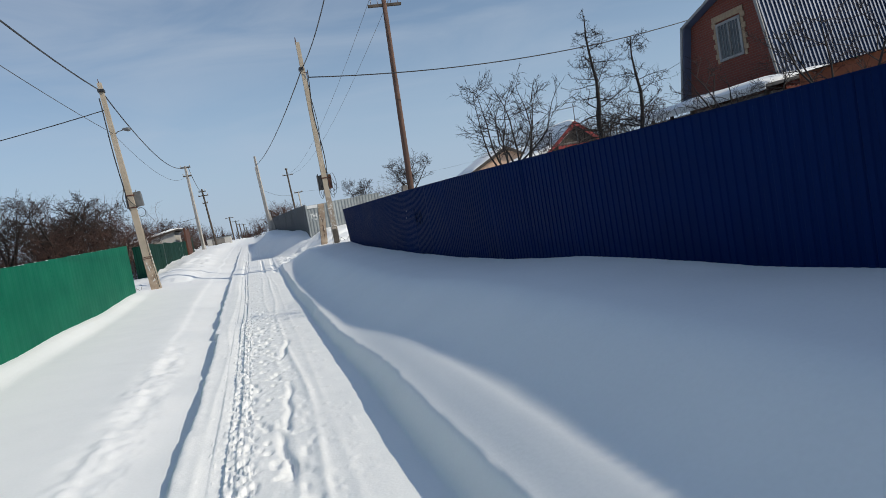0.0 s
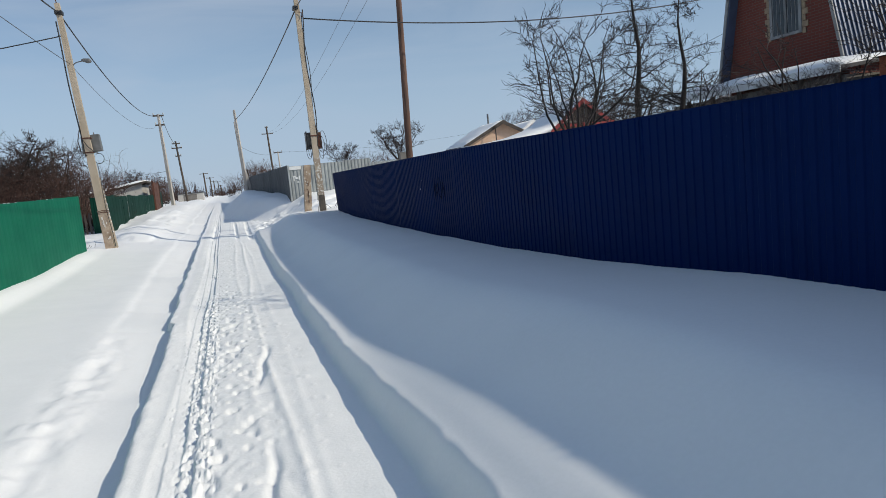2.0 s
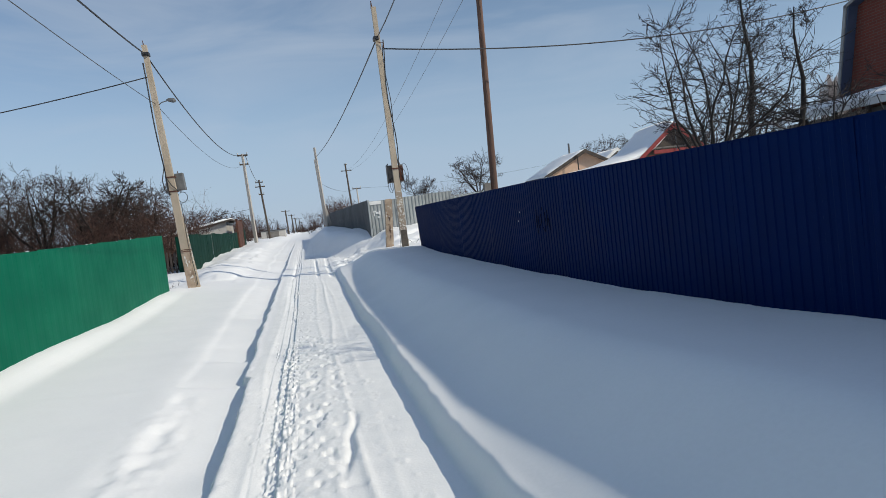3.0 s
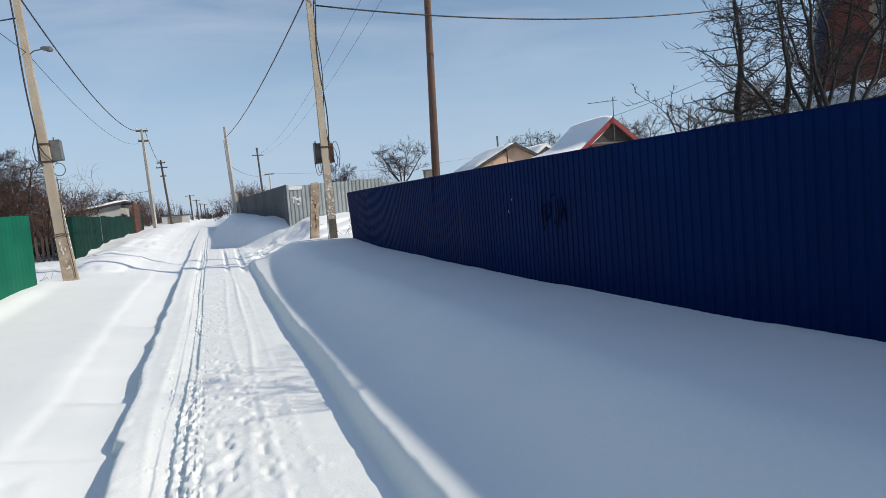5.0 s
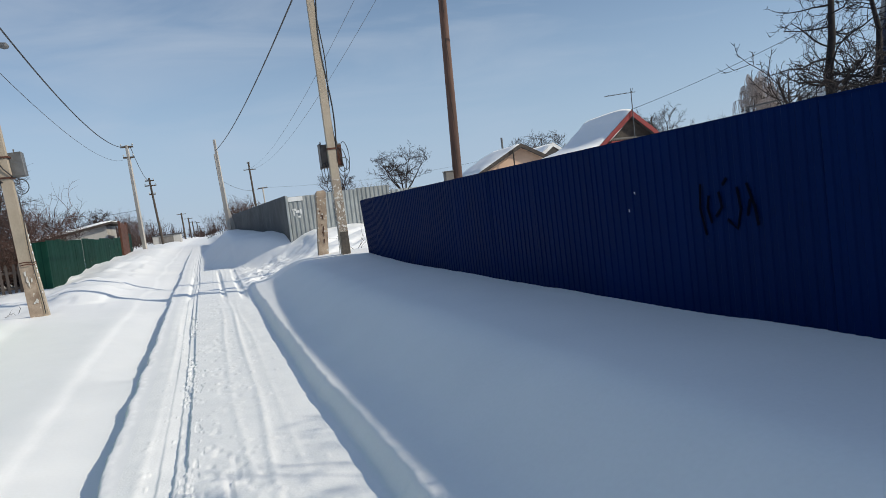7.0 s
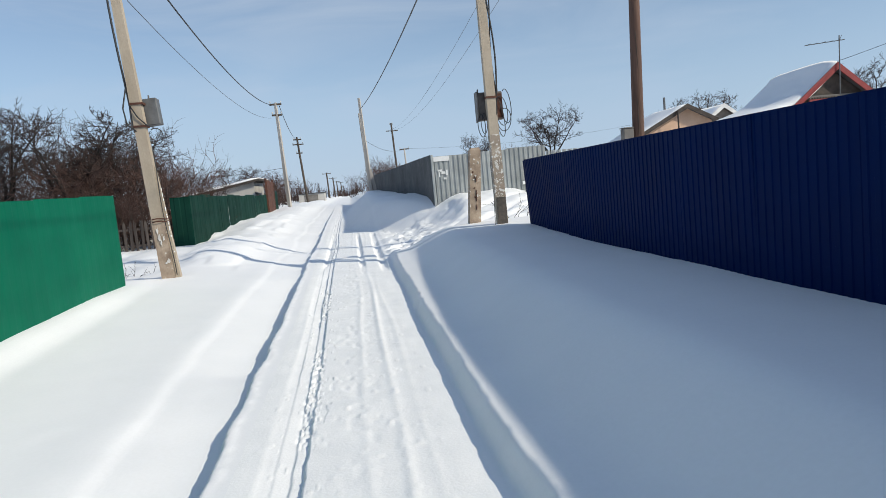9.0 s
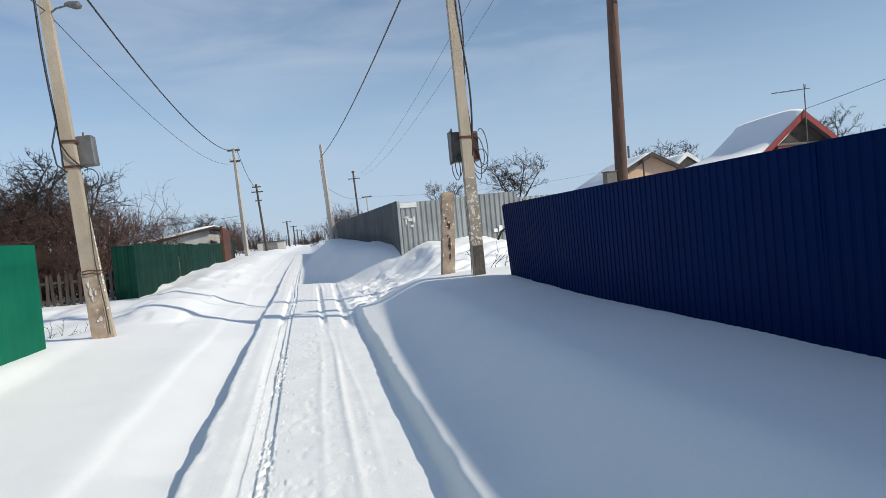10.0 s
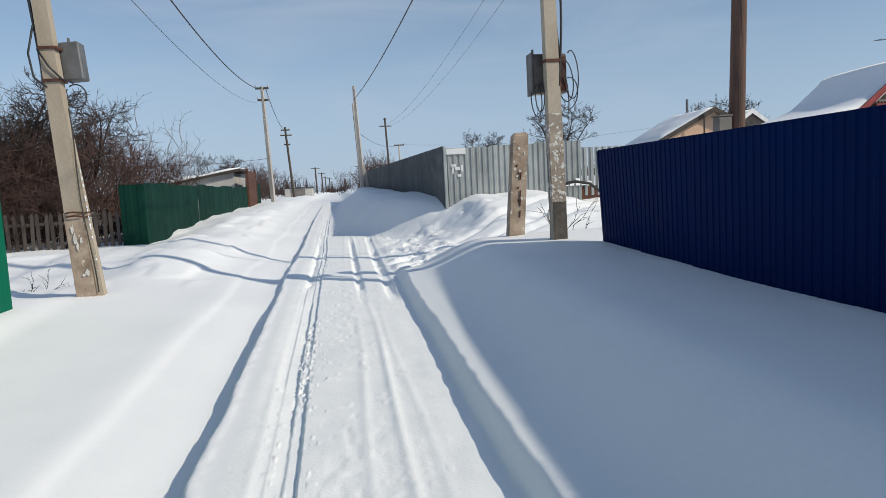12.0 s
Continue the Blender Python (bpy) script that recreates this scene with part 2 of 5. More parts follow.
# ---- mesh helpers ----
class Shape:
    """Collects tubes, boxes and sheets of one mesh."""

    def __init__(self):
        self.v, self.f = [], []

    def add(self, verts, faces):
        k = len(self.v)
        self.v.extend(tuple(p) for p in verts)
        self.f.extend(tuple(i + k for i in face) for face in faces)
        return self

    def tube(self, points, radii, sides=6, turn=0.0, squash=1.0):
        points = [Vector(p) for p in points]
        if not hasattr(radii, "__len__"):
            radii = [radii] * len(points)
        side, rings = None, []
        for i, p in enumerate(points):
            way = (points[min(i + 1, len(points) - 1)] - points[max(i - 1, 0)]).normalized()
            if side is None:
                side = way.cross(Vector((0, 1, 0) if abs(way.y) < 0.9 else (1, 0, 0))).normalized()
            side = (side - way * side.dot(way)).normalized()
            up = way.cross(side)
            rings.append([p + radii[i] * (side * math.cos(a) + up * math.sin(a) * squash)
                          for a in (turn + 2 * math.pi * j / sides for j in range(sides))])
        faces = []
        for i in range(len(rings) - 1):
            for j in range(sides):
                k = (j + 1) % sides
                faces.append((i * sides + j, i * sides + k, (i + 1) * sides + k, (i + 1) * sides + j))
        faces.append(tuple(reversed(range(sides))))
        faces.append(tuple((len(rings) - 1) * sides + j for j in range(sides)))
        return self.add([q for ring in rings for q in ring], faces)

    def box(self, low, high, m=None, bevel=0.0):
        bm = bmesh.new()
        bmesh.ops.create_cube(bm, size=1)
        low, high = Vector(low), Vector(high)
        size, mid = high - low, (high + low) / 2
        for v in bm.verts:
            v.co = Vector([v.co[i] * size[i] for i in range(3)]) + mid
        if bevel:
            bmesh.ops.bevel(bm, geom=list(bm.edges), offset=bevel, segments=1, affect="EDGES")
        if m is not None:
            bm.transform(m)
        bm.verts.index_update()
        self.add([v.co for v in bm.verts], [[v.index for v in f.verts] for f in bm.faces])
        bm.free()
        return self

    def prism(self, outline, offset):
        """A flat outline, pushed along an offset."""
        n, offset = len(outline), Vector(offset)
        a = [Vector(p) for p in outline]
        return self.add(a + [p + offset for p in a], [tuple(reversed(range(n))), tuple(range(n, 2 * n))]
                        + [(i, (i + 1) % n, n + (i + 1) % n, n + i) for i in range(n)])

    def mesh(self, name, mat, smooth=False):
        me = bpy.data.meshes.new(name)
        me.from_pydata(self.v, [], self.f)
        bm = bmesh.new()
        bm.from_mesh(me)
        bmesh.ops.recalc_face_normals(bm, faces=bm.faces)
        bm.to_mesh(me)
        bm.free()
        me.materials.append(mat)
        if smooth:
            me.polygons.foreach_set("use_smooth", [True] * len(me.polygons))
        me.update()
        return me


BASES = {}


def thing(name, base, label, category, group="", kind=""):
    ob = new(name)
    ob.location = base
    ob.empty_display_size = 0.1
    BASES[ob] = Vector(base)
    return tagged(ob, label, category, group, kind)


def part(name, shape, mat, parent, label="", smooth=False):
    """One mesh under a thing or a part; the shape is in world metres."""
    base = BASES[parent]
    shape.v = [(p[0] - base.x, p[1] - base.y, p[2] - base.z) for p in shape.v]
    ob = new(name, shape.mesh(name, mat, smooth))
    ob.parent = parent
    BASES[ob] = base
    return tagged(ob, label)


def piece(name, me, parent, x, y, z, turn=0.0):
    """A repeat on shared mesh data, under a thing, at a place in world metres."""
    ob = new(name, me)
    ob.parent = parent
    base = BASES[parent]
    ob.location = (x - base.x, y - base.y, z - base.z)
    ob.rotation_euler = (0, 0, turn)
    return ob


def single(name, shape, mat, base, label, category, group="", kind="", smooth=False):
    base = Vector(base)
    shape.v = [(p[0] - base.x, p[1] - base.y, p[2] - base.z) for p in shape.v]
    ob = new(name, shape.mesh(name, mat, smooth))
    ob.location = base
    BASES[ob] = base
    return tagged(ob, label, category, group, kind)


# ---- snow ground ----
def step(a, b, x):
    t = np.clip((x - a) / (b - a), 0, 1)
    return t * t * (3 - 2 * t)


def lattice(x, y, seed):
    """Smooth value noise of unit grain, 0 to 1."""
    xi, yi = np.floor(x).astype(np.int64), np.floor(y).astype(np.int64)
    fx, fy = x - xi, y - yi
    fx, fy = fx * fx * (3 - 2 * fx), fy * fy * (3 - 2 * fy)

    def cell(i, j):
        h = (i * 374761393 + j * 668265263 + seed * 974711) & 0x7FFFFFFF
        h = ((h ^ (h >> 13)) * 1274126177) & 0x7FFFFFFF
        return ((h ^ (h >> 16)) & 0xFFFF) / 65535.0

    a, b = cell(xi, yi) * (1 - fx) + cell(xi + 1, yi) * fx, cell(xi, yi + 1) * (1 - fx) + cell(xi + 1, yi + 1) * fx
    return a * (1 - fy) + b * fy


def rough(x, y, grain, seed, octaves=3):
    total, weight = 0.0, 0.0
    for k in range(octaves):
        total = total + (lattice(x / grain * 2 ** k, y / grain * 2 ** k, seed + k) - 0.5) * 0.5 ** k
        weight += 0.5 ** k
    return total / weight


def lane(y):
    return 0.22 * step(17, 27, y) + 0.33 * step(26, 42, y) + 0.30 * step(40, 62, y) + 0.10 * step(60, 110, y)


def left_rut(y):
    return -0.80 - 0.17 * step(9, 17, y) + 0.03 * (lattice(y / 1.7, y * 0, 5) - 0.5)


def height(x, y):
    """The snow's height over the plan."""
    x, y = np.asarray(x, float), np.asarray(y, float)
    x, y = np.broadcast_arrays(x, y)
    near = 1 - step(30, 60, y)
    z = lane(y) + 0.0
    # packed lane: worn strips, sled runners and churned crumbs
    on_lane = step(-0.80, -0.62, x) * (1 - step(0.46, 0.60, x))
    z = z + on_lane * near * 0.010 * rough(x, y, 0.45, 11, 3) * 2
    early = 1 - step(10, 16, y)
    patch = step(0.35, 0.65, lattice(x / 0.30, y / 0.8, 19) + 0.30 * early)
    churn = np.exp(-((x + 0.10 - 0.05 * np.sin(y * 0.7)) / 0.27) ** 2) * (0.25 + 0.75 * early) * patch
    z = z + churn * near * (0.004 * step(0.60, 0.74, lattice(x / 0.036, y / 0.05, 21)) - 0.020 * step(0.66, 0.78, lattice(x / 0.05 + 9, y / 0.11, 23)) + 0.014 * rough(x, y, 0.17, 25, 3))
    z = z + on_lane * near * 0.008 * step(0.86, 0.95, lattice(x / 0.04, y / 0.05, 27))
    mid = -0.44 + 0.04 * (lattice(y / 2.3, y * 0, 7) - 0.5) - 0.02 * step(10, 16, y)
    jag = 0.012 * rough(x * 0, y, 0.10, 29, 2)
    for off, depth, back in ((0.0, 0.028, 0.30), (0.075, 0.024, 0.22), (-0.10, 0.010, 0.16)):
        dm = mid + off + jag * (1 + 4 * off) - x
        z = z - near * depth * step(-0.012, 0.010, dm) * (1 - step(0.014, back, dm)) * (0.45 + 0.55 * step(0.25, 0.6, lattice(y / 1.1, y * 0, 34 + int(off * 200))))
    flaky = np.exp(-((x - mid - 0.045 - 0.05 * early) / (0.055 + 0.06 * early)) ** 4) * step(0.25, 0.5, lattice(y / 2.1, y * 0, 33) + 0.25 * early)
    z = z - near * flaky * (0.015 * step(0.55, 0.66, lattice(x / 0.030, y / 0.055, 31)) + 0.013 * step(0.58, 0.68, lattice(x / 0.042 + 5, y / 0.040, 32)) - 0.006)
    for run, depth in ((0.02, 0.006), (0.20, 0.011), (-0.62, 0.006), (0.36, 0.004)):
        wander = run + 0.10 * (lattice(y / 3.1, y * 0, int(run * 100) + 60) - 0.5)
        z = z + near * depth * np.exp(-((x - wander) / 0.03) ** 2) * (0.3 + lattice(y / 0.9, y * 0, 77))
    for x0, y0, lean, long in ((0.02, 5.4, 0.055, 1.6), (0.10, 8.4, 0.10, 1.3), (-0.02, 4.3, -0.05, 1.0)):
        slash = x0 + (y - y0) * lean + 0.012 * np.sin(y * 9)
        z = z - 0.032 * np.exp(-((x - slash) / 0.026) ** 2) * step(y0 - 0.4, y0, y) * (1 - step(y0 + long * 0.6, y0 + long, y))
    for off, wide_by, deep in ((0.55, 0.07, 0.065), (0.16, 0.05, 0.055)):
        bent = off + 0.035 * np.clip(y - 26.0, 0, 8) * (0.3 if off > 0.5 else 0.1) + 0.03 * rough(x * 0, y, 0.22, 111 + int(off * 10), 3)
        z = z - near * deep * np.exp(-((x - bent) / wide_by) ** 4) * step(22.8, 24.6, y) * (1 - step(30.5, 33.0, y)) * (0.4 + 0.6 * step(0.3, 0.5, lattice(x / 0.3, y / 0.7, 113)))
    turned_in = step(23.8, 25.0, y) * (1 - step(30, 34, y)) * near
    ragged = 0.05 * rough(x * 0, y, 0.16, 36, 3)
    z = z - turned_in * 0.060 * (0.35 + 0.65 * step(0.3, 0.6, lattice(x / 0.5, y / 0.9, 37))) * 0.5 * np.exp(-((x + 0.55 + ragged) / 0.04) ** 2)
    # shoulder, rut and bank on the west side
    rut = left_rut(y) + 0.045 * rough(x * 0, y, 0.70, 41, 2) + 0.012 * rough(x * 0, y, 0.16, 45, 2) - 0.07 * step(11.6, 11.75, y) * (1 - step(11.75, 13.5, y))
    d = rut - x
    z = z - near * (0.065 + 0.065 * step(0.25, 0.65, lattice(y / 1.15, y * 0, 131))) * step(-0.030, 0.012, d) * (1 - step(0.04, 0.95, d)) + near * 0.012 * np.exp(-((d + 0.06) / 0.04) ** 2) * lattice(x / 0.06, y / 0.09, 43)
    bank = 0.01 * step(0.1, 0.5, d) + 0.018 * step(0.60, 0.72, d + 0.16 * (lattice(y / 2.7, y * 0, 8) - 0.5)) + 0.17 * step(0.5, 4.0, d)
    heap = step(24.6, 28.5, y) * step(0.7, 1.9, d) * (0.20 + 0.10 * (lattice(x / 1.1, y / 1.6, 9) - 0.3))
    bank = bank + heap * (1 - step(2.2, 3.4, d) * (0.5 + 0.5 * (1 - step(31, 40, y))))
    scuff = np.exp(-((d - 0.62) / 0.20) ** 2) * (1 - step(9, 13, y)) * step(0.25, 0.6, lattice(y / 1.3, y * 0, 15))
    bank = bank + step(0.1, 0.5, d) * (0.020 * rough(x, y, 1.3, 51, 2) + 0.006 * rough(x, y, 0.22, 61, 2)) + scuff * 0.10 * np.clip(rough(x, y * 0.5, 0.16, 71, 3), -0.2, 0.5)
    # wind lip along the green sheets and lumps thrown up beside the pole
    bank = bank + (0.13 + 0.07 * (lattice(y / 2.9, y * 0, 101) - 0.5)) * step(3.32, 3.78, -x) * (1 - 0.5 * step(21.5, 23.5, y)) * (1 - step(23.6, 25.0, y))
    bank = bank - 0.10 * step(23.8, 25.0, y) * (1 - step(27.5, 30.0, y)) * step(3.0, 4.2, -x)
    bank = bank + step(24.0, 26.5, y) * (1 - step(48, 60, y)) * step(0.9, 1.6, d) * (0.13 * rough(x, y, 1.5, 103, 2) + 0.05 * step(0.55, 0.66, lattice(x / 0.55, y / 0.9, 105)) + 0.02 * rough(x, y, 0.25, 107, 2))
    z = z + np.where(d > -0.06, bank, 0)
    # berm, drift and driveway on the east side
    wide = 1 - step(5, 9, y)
    edge = 0.70 + 0.04 * wide + 0.05 * (lattice(y / 1.9, y * 0, 12) - 0.5) + 0.03 * rough(y * 0, y, 0.20, 13, 2)
    e = x - edge
    calm = x - (0.70 + 0.04 * wide + 0.05 * (lattice(y / 1.9, y * 0, 12) - 0.5))
    crest = (0.150 + 0.06 * wide) * (1 + 0.25 * (lattice(y / 2.3, y * 0, 16) - 0.5))
    shoulder = crest * step(0.0, 0.13 + 0.04 * wide, e) + (0.022 + 0.10 * wide) * step(0.10, 0.28 + 0.18 * wide, calm)
    drift = (0.40 - 0.03 * wide) * step(0.20 + 0.14 * wide, 1.25 + 0.02 * wide, calm) + 0.055 * step(0.8, 2.35, calm) + 0.03 * (1 - step(0, 4, y)) * step(0.8, 2.2, calm) - 0.03 * step(2, 4, y) * (1 - step(12, 16, y)) * step(1.2, 2.2, calm)
    open_end = step(24.2, 26.6, y)
    shoulder = shoulder * (1 - 0.88 * open_end)
    pile = step(29.2, 32.8, y) * (1 - 0.5 * step(56, 70, y))
    drift = drift * (1 - 0.62 * open_end) * (1 - step(28.2, 31.5, y))
    crept = e - 0.75 * (1 - step(30.2, 33.2, y)) + 0.80 * step(32.2, 34.6, y) * (1 - 0.5 * step(44, 60, y))
    ridge = 0.84 * step(-0.25, 1.25, crept) * pile + 0.16 * pile * step(0.3, 1.0, e) * (lattice(x / 0.9, y / 2.2, 18) - 0.4)
    ramp_up = 0.52 * step(25.8, 30.6, y) * step(0.9, 2.6, e) * (1 - pile)
    swing = step(24.6, 25.6, y) * (1 - step(30.5, 32.5, y)) * step(-0.1, 0.3, e)
    clods = 0.035 * step(0.64, 0.74, lattice(x / 0.15, y / 0.17, 121)) * step(0.4, 0.6, lattice(x / 0.8, y / 0.9, 123)) * (1 - step(2.2, 3.0, e))
    for off in (0.0, 0.55, 1.5):
        z = z - swing * 0.085 * np.exp(-((y - 25.0 - off - 0.9 * e - 0.05 * rough(x, y, 0.3, 38, 2)) / 0.11) ** 2)
    z = z + swing * (clods + 0.055 * rough(x, y, 0.42, 39, 4) - 0.022 * step(0.58, 0.68, lattice(x / 0.26, y / 0.34, 40)) + 0.03 * step(0.62, 0.72, lattice(x / 0.5, y / 0.45, 44)))
    mound = 0.24 * step(2.5, 3.3, x) * (1 - step(4.8, 6.2, x)) * step(27.2, 30.2, y)
    z = z + ridge
    east = shoulder + drift + ramp_up + mound
    east = east + step(0.2, 0.6, e) * (0.045 * rough(x, y, 1.7, 81, 2) + 0.003 * rough(x, y, 0.3, 91, 2))
    lip = 0.06 * np.exp(-((x - 2.96) / 0.10) ** 2) * (1 - step(22.3, 22.9, y)) * np.clip(rough(x, y, 0.5, 95, 3) + 0.1, 0, 1)
    z = z + np.where(e > 0, east + lip, 0)
    yard = step(20, 60, np.abs(x)) * 0.3 + step(90, 300, y) * 0.2
    return z + yard


def grown(start, stop, first, factor):
    out, p, d = [], start, first
    while (p < stop) if stop > start else (p > stop):
        out.append(p)
        p, d = p + (d if stop > start else -d), d * factor
    return out + [stop]


def snow_ground():
    xs = np.array(sorted(set(np.round(np.concatenate([np.arange(-1.25, 1.30, 0.017), np.arange(-0.62, -0.24, 0.0085), grown(1.30, 9.0, 0.03, 1.03), grown(9.0, 2500, 0.35, 1.22),
                                             grown(-1.25, -9.0, 0.03, 1.03), grown(-9.0, -2500, 0.35, 1.22)]), 4))))
    ys = np.array(sorted(set(np.round(np.concatenate([np.arange(2.0, 21.0, 0.026), grown(21.0, 34.0, 0.03, 1.006), grown(34.0, 3500, 0.12, 1.07),
                                             grown(2.0, -6.0, 0.05, 1.05), grown(-6.0, -1500, 0.5, 1.35)]), 4))))
    gx, gy = np.meshgrid(xs, ys)
    gz = height(gx, gy)
    n, m = len(xs), len(ys)
    me = bpy.data.meshes.new("ground")
    me.vertices.add(n * m)
    me.vertices.foreach_set("co", np.stack([gx, gy, gz], -1).ravel())
    i = (np.arange(m - 1)[:, None] * n + np.arange(n - 1)[None, :]).ravel()
    quads = np.stack([i, i + 1, i + n + 1, i + n], -1).ravel()
    me.loops.add(len(quads))
    me.loops.foreach_set("vertex_index", quads)
    me.polygons.add(len(i))
    me.polygons.foreach_set("loop_start", np.arange(0, len(quads), 4))
    me.polygons.foreach_set("loop_total", np.full(len(i), 4))
    me.polygons.foreach_set("use_smooth", np.ones(len(i), bool))
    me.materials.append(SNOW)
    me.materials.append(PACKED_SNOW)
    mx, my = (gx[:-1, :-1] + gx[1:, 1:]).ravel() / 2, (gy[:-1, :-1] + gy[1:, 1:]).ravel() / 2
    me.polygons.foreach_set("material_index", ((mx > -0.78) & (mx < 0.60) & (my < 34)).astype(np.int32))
    me.update(calc_edges=True)
    return tagged(new("ground", me), "white snow over the lane with ruts, berms and drifts", "snow", kind="structure")


snow_ground()


def floor_at(x, y):
    return float(height(np.array([x]), np.array([y]))[0])


# ---- profiled sheet fences ----
def sheet_mesh(name, width, low, high, pitch, depth, mat, axis="y"):
    """A corrugated metal sheet, with its thickness, ribs upright."""
    line, x = [], 0.0
    while x < width - 1e-6:
        for dx, off in ((0.0, 0.0), (0.36, 0.0), (0.46, depth), (0.90, depth)):
            if x + dx * pitch <= width:
                line.append((x + dx * pitch, off))
        x += pitch
    line.append((width, 0.0))
    n, thick = len(line), 0.003
    verts = []
    for z in (low, high):
        for side in (0.0, thick):
            for a, b in line:
                verts.append((-b + side, a, z) if axis == "y" else (a, -b + side, z))
    s, faces = Shape(), []
    for i in range(n - 1):
        faces += [(i, i + 1, 2 * n + i + 1, 2 * n + i), (n + i + 1, n + i, 3 * n + i, 3 * n + i + 1), (2 * n + i, 2 * n + i + 1, 3 * n + i + 1, 3 * n + i)]
    faces += [(0, 2 * n, 3 * n, n), (n - 1, 2 * n - 1, 4 * n - 1, 3 * n - 1)]
    return s.add(verts, faces).mesh(name, mat)


BLUE_X = 3.07


def blue_fence():
    f = thing("sheet_metal_fence", (BLUE_X, 0, floor_at(BLUE_X, 0)), "dark blue profiled steel sheet fence half buried in a snowdrift", "fence")
    width, end = 1.15, 22.86
    fall = lambda y: -0.06 + 0.075 * float(step(1.0, 13.0, np.array(y)))
    me = sheet_mesh("panel", width, 0.0, 1.62, 0.0958, 0.008, BLUE_SHEET)
    y, k = end - width, 0
    while y > -9:
        ob = piece("panel", me, f, BLUE_X - 0.004 * (k % 2), y, 0.205 + fall(y + 0.5) + 0.003 * math.sin(k * 1.7))
        lean = 0.004 * math.sin(k * 2.3) - (0.050, 0.022)[k] if k < 2 else 0.004 * math.sin(k * 2.3)
        ob.rotation_euler = (0, lean, 0)
        if k < 2:
            ob.location.x -= 1.62 * math.sin(lean)
        y, k = y - width + 0.03, k + 1
    for z in (0.40, 1.824):
        rail = Shape().tube([(BLUE_X + 0.023, y, z + fall(y)) for y in np.linspace(-10, end - 0.02, 30)], 0.021, 4, radians(45))
        part("rail", rail, BLUE_SHEET, f)
    post = Shape().box((-0.03, -0.03, 0), (0.03, 0.03, 1.5), bevel=0.006).mesh("post", BLUE_SHEET)
    for i in range(13):
        piece("post", post, f, BLUE_X + 0.072, end - 0.06 - 2.5 * i, 0.25)
    for y, z, tall in ((13.41, 1.30, 0.026), (13.32, 1.435, 0.018)):
        part("paint_chip", Shape().prism([(BLUE_X - 0.0165, y, z), (BLUE_X - 0.0165, y + 0.006, z + 0.004), (BLUE_X - 0.0165, y + 0.010, z + tall), (BLUE_X - 0.0165, y + 0.002, z + tall * 0.6)], (0.004, 0, 0)), WHITE_PAINT, f, "small pale chip in the paint")
    # spray-painted scrawl on the sheets
    for stroke in (((12.70, 1.42), (12.68, 1.28), (12.72, 1.16), (12.80, 1.22)), ((12.86, 1.40), (12.84, 1.30), (12.90, 1.24)),
                   ((12.60, 1.34), (12.63, 1.24)), ((12.78, 1.48), (12.82, 1.44)), ((12.94, 1.20), (12.97, 1.30), (12.95, 1.38)), ((12.55, 1.18), (12.57, 1.30), (12.62, 1.44)), ((13.02, 1.46), (13.04, 1.30), (13.00, 1.12))):
        s = Shape()
        s.tube([(BLUE_X - 0.016, y - 0.42, z) for y, z in stroke], 0.012, 6, squash=1)
        s.v = [(BLUE_X - 0.016 + (p[0] - BLUE_X + 0.016) * 0.12, p[1], p[2]) for p in s.v]
        part("paint_stroke", s, BLACK_SPRAY, f, "black sprayed scrawl")


blue_fence()


def green_fence():
    f = thing("green_sheet_fence", (-3.82, 10, floor_at(-3.82, 10)), "bright green flat sheet fence standing in snow", "fence")
    y, k = 23.28, 0
    me = {}
    while y > -8:
        top = 1.66 + 0.20 * max(0.0, (y - 12.5) / 10.8)
        bm = sheet_mesh("panel", 1.45, 0.0, 1.0, 0.29, 0.002, GREEN_SHEET)
        for v in bm.vertices:
            v.co.z *= 1.65 + 0.0
            v.co.x = -v.co.x
        ob = piece("panel", bm if not me else me["m"], f, -3.82, y - 1.45, top - 1.65)
        me.setdefault("m", bm)
        ob.rotation_euler = (radians(0.55), 0.006 * math.sin(k * 3.1), 0)
        y, k = y - 1.44, k + 1
    post = Shape().box((-0.03, -0.03, 0), (0.03, 0.03, 1.35), bevel=0.006).mesh("post", GREEN_SHEET)
    for i in range(12):
        piece("post", post, f, -3.875, 23.2 - 2.6 * i, 0.15)
    part("rail", Shape().box((-3.86, -8, 1.25), (-3.835, 23.2, 1.29)), GREEN_SHEET, f)


green_fence()


def white_boards():
    f = thing("white_board_fence", (-4.3, 15, floor_at(-4.3, 15)), "weathered white board fence just behind the green sheets", "fence")
    rng = random.Random(6)
    me = Shape().prism([(0, 0, 0), (0, 0.11, 0), (0, 0.11, 1.38), (0, 0.055, 1.39), (0, 0, 1.38)], (0.02, 0, 0)).mesh("board", WHITE_PAINT)
    y = 22.4
    while y > 2:
        top = 1.66 + 0.20 * max(0.0, (y - 12.5) / 10.8)
        ob = piece("board", me, f, -4.3, y, top - 1.38 + rng.uniform(-0.03, 0.02))
        y -= rng.choice((0.125, 0.13, 0.26))
    part("rail", Shape().box((-4.32, 2, 1.1), (-4.285, 22.5, 1.16)), WHITE_PAINT, f)


white_boards()


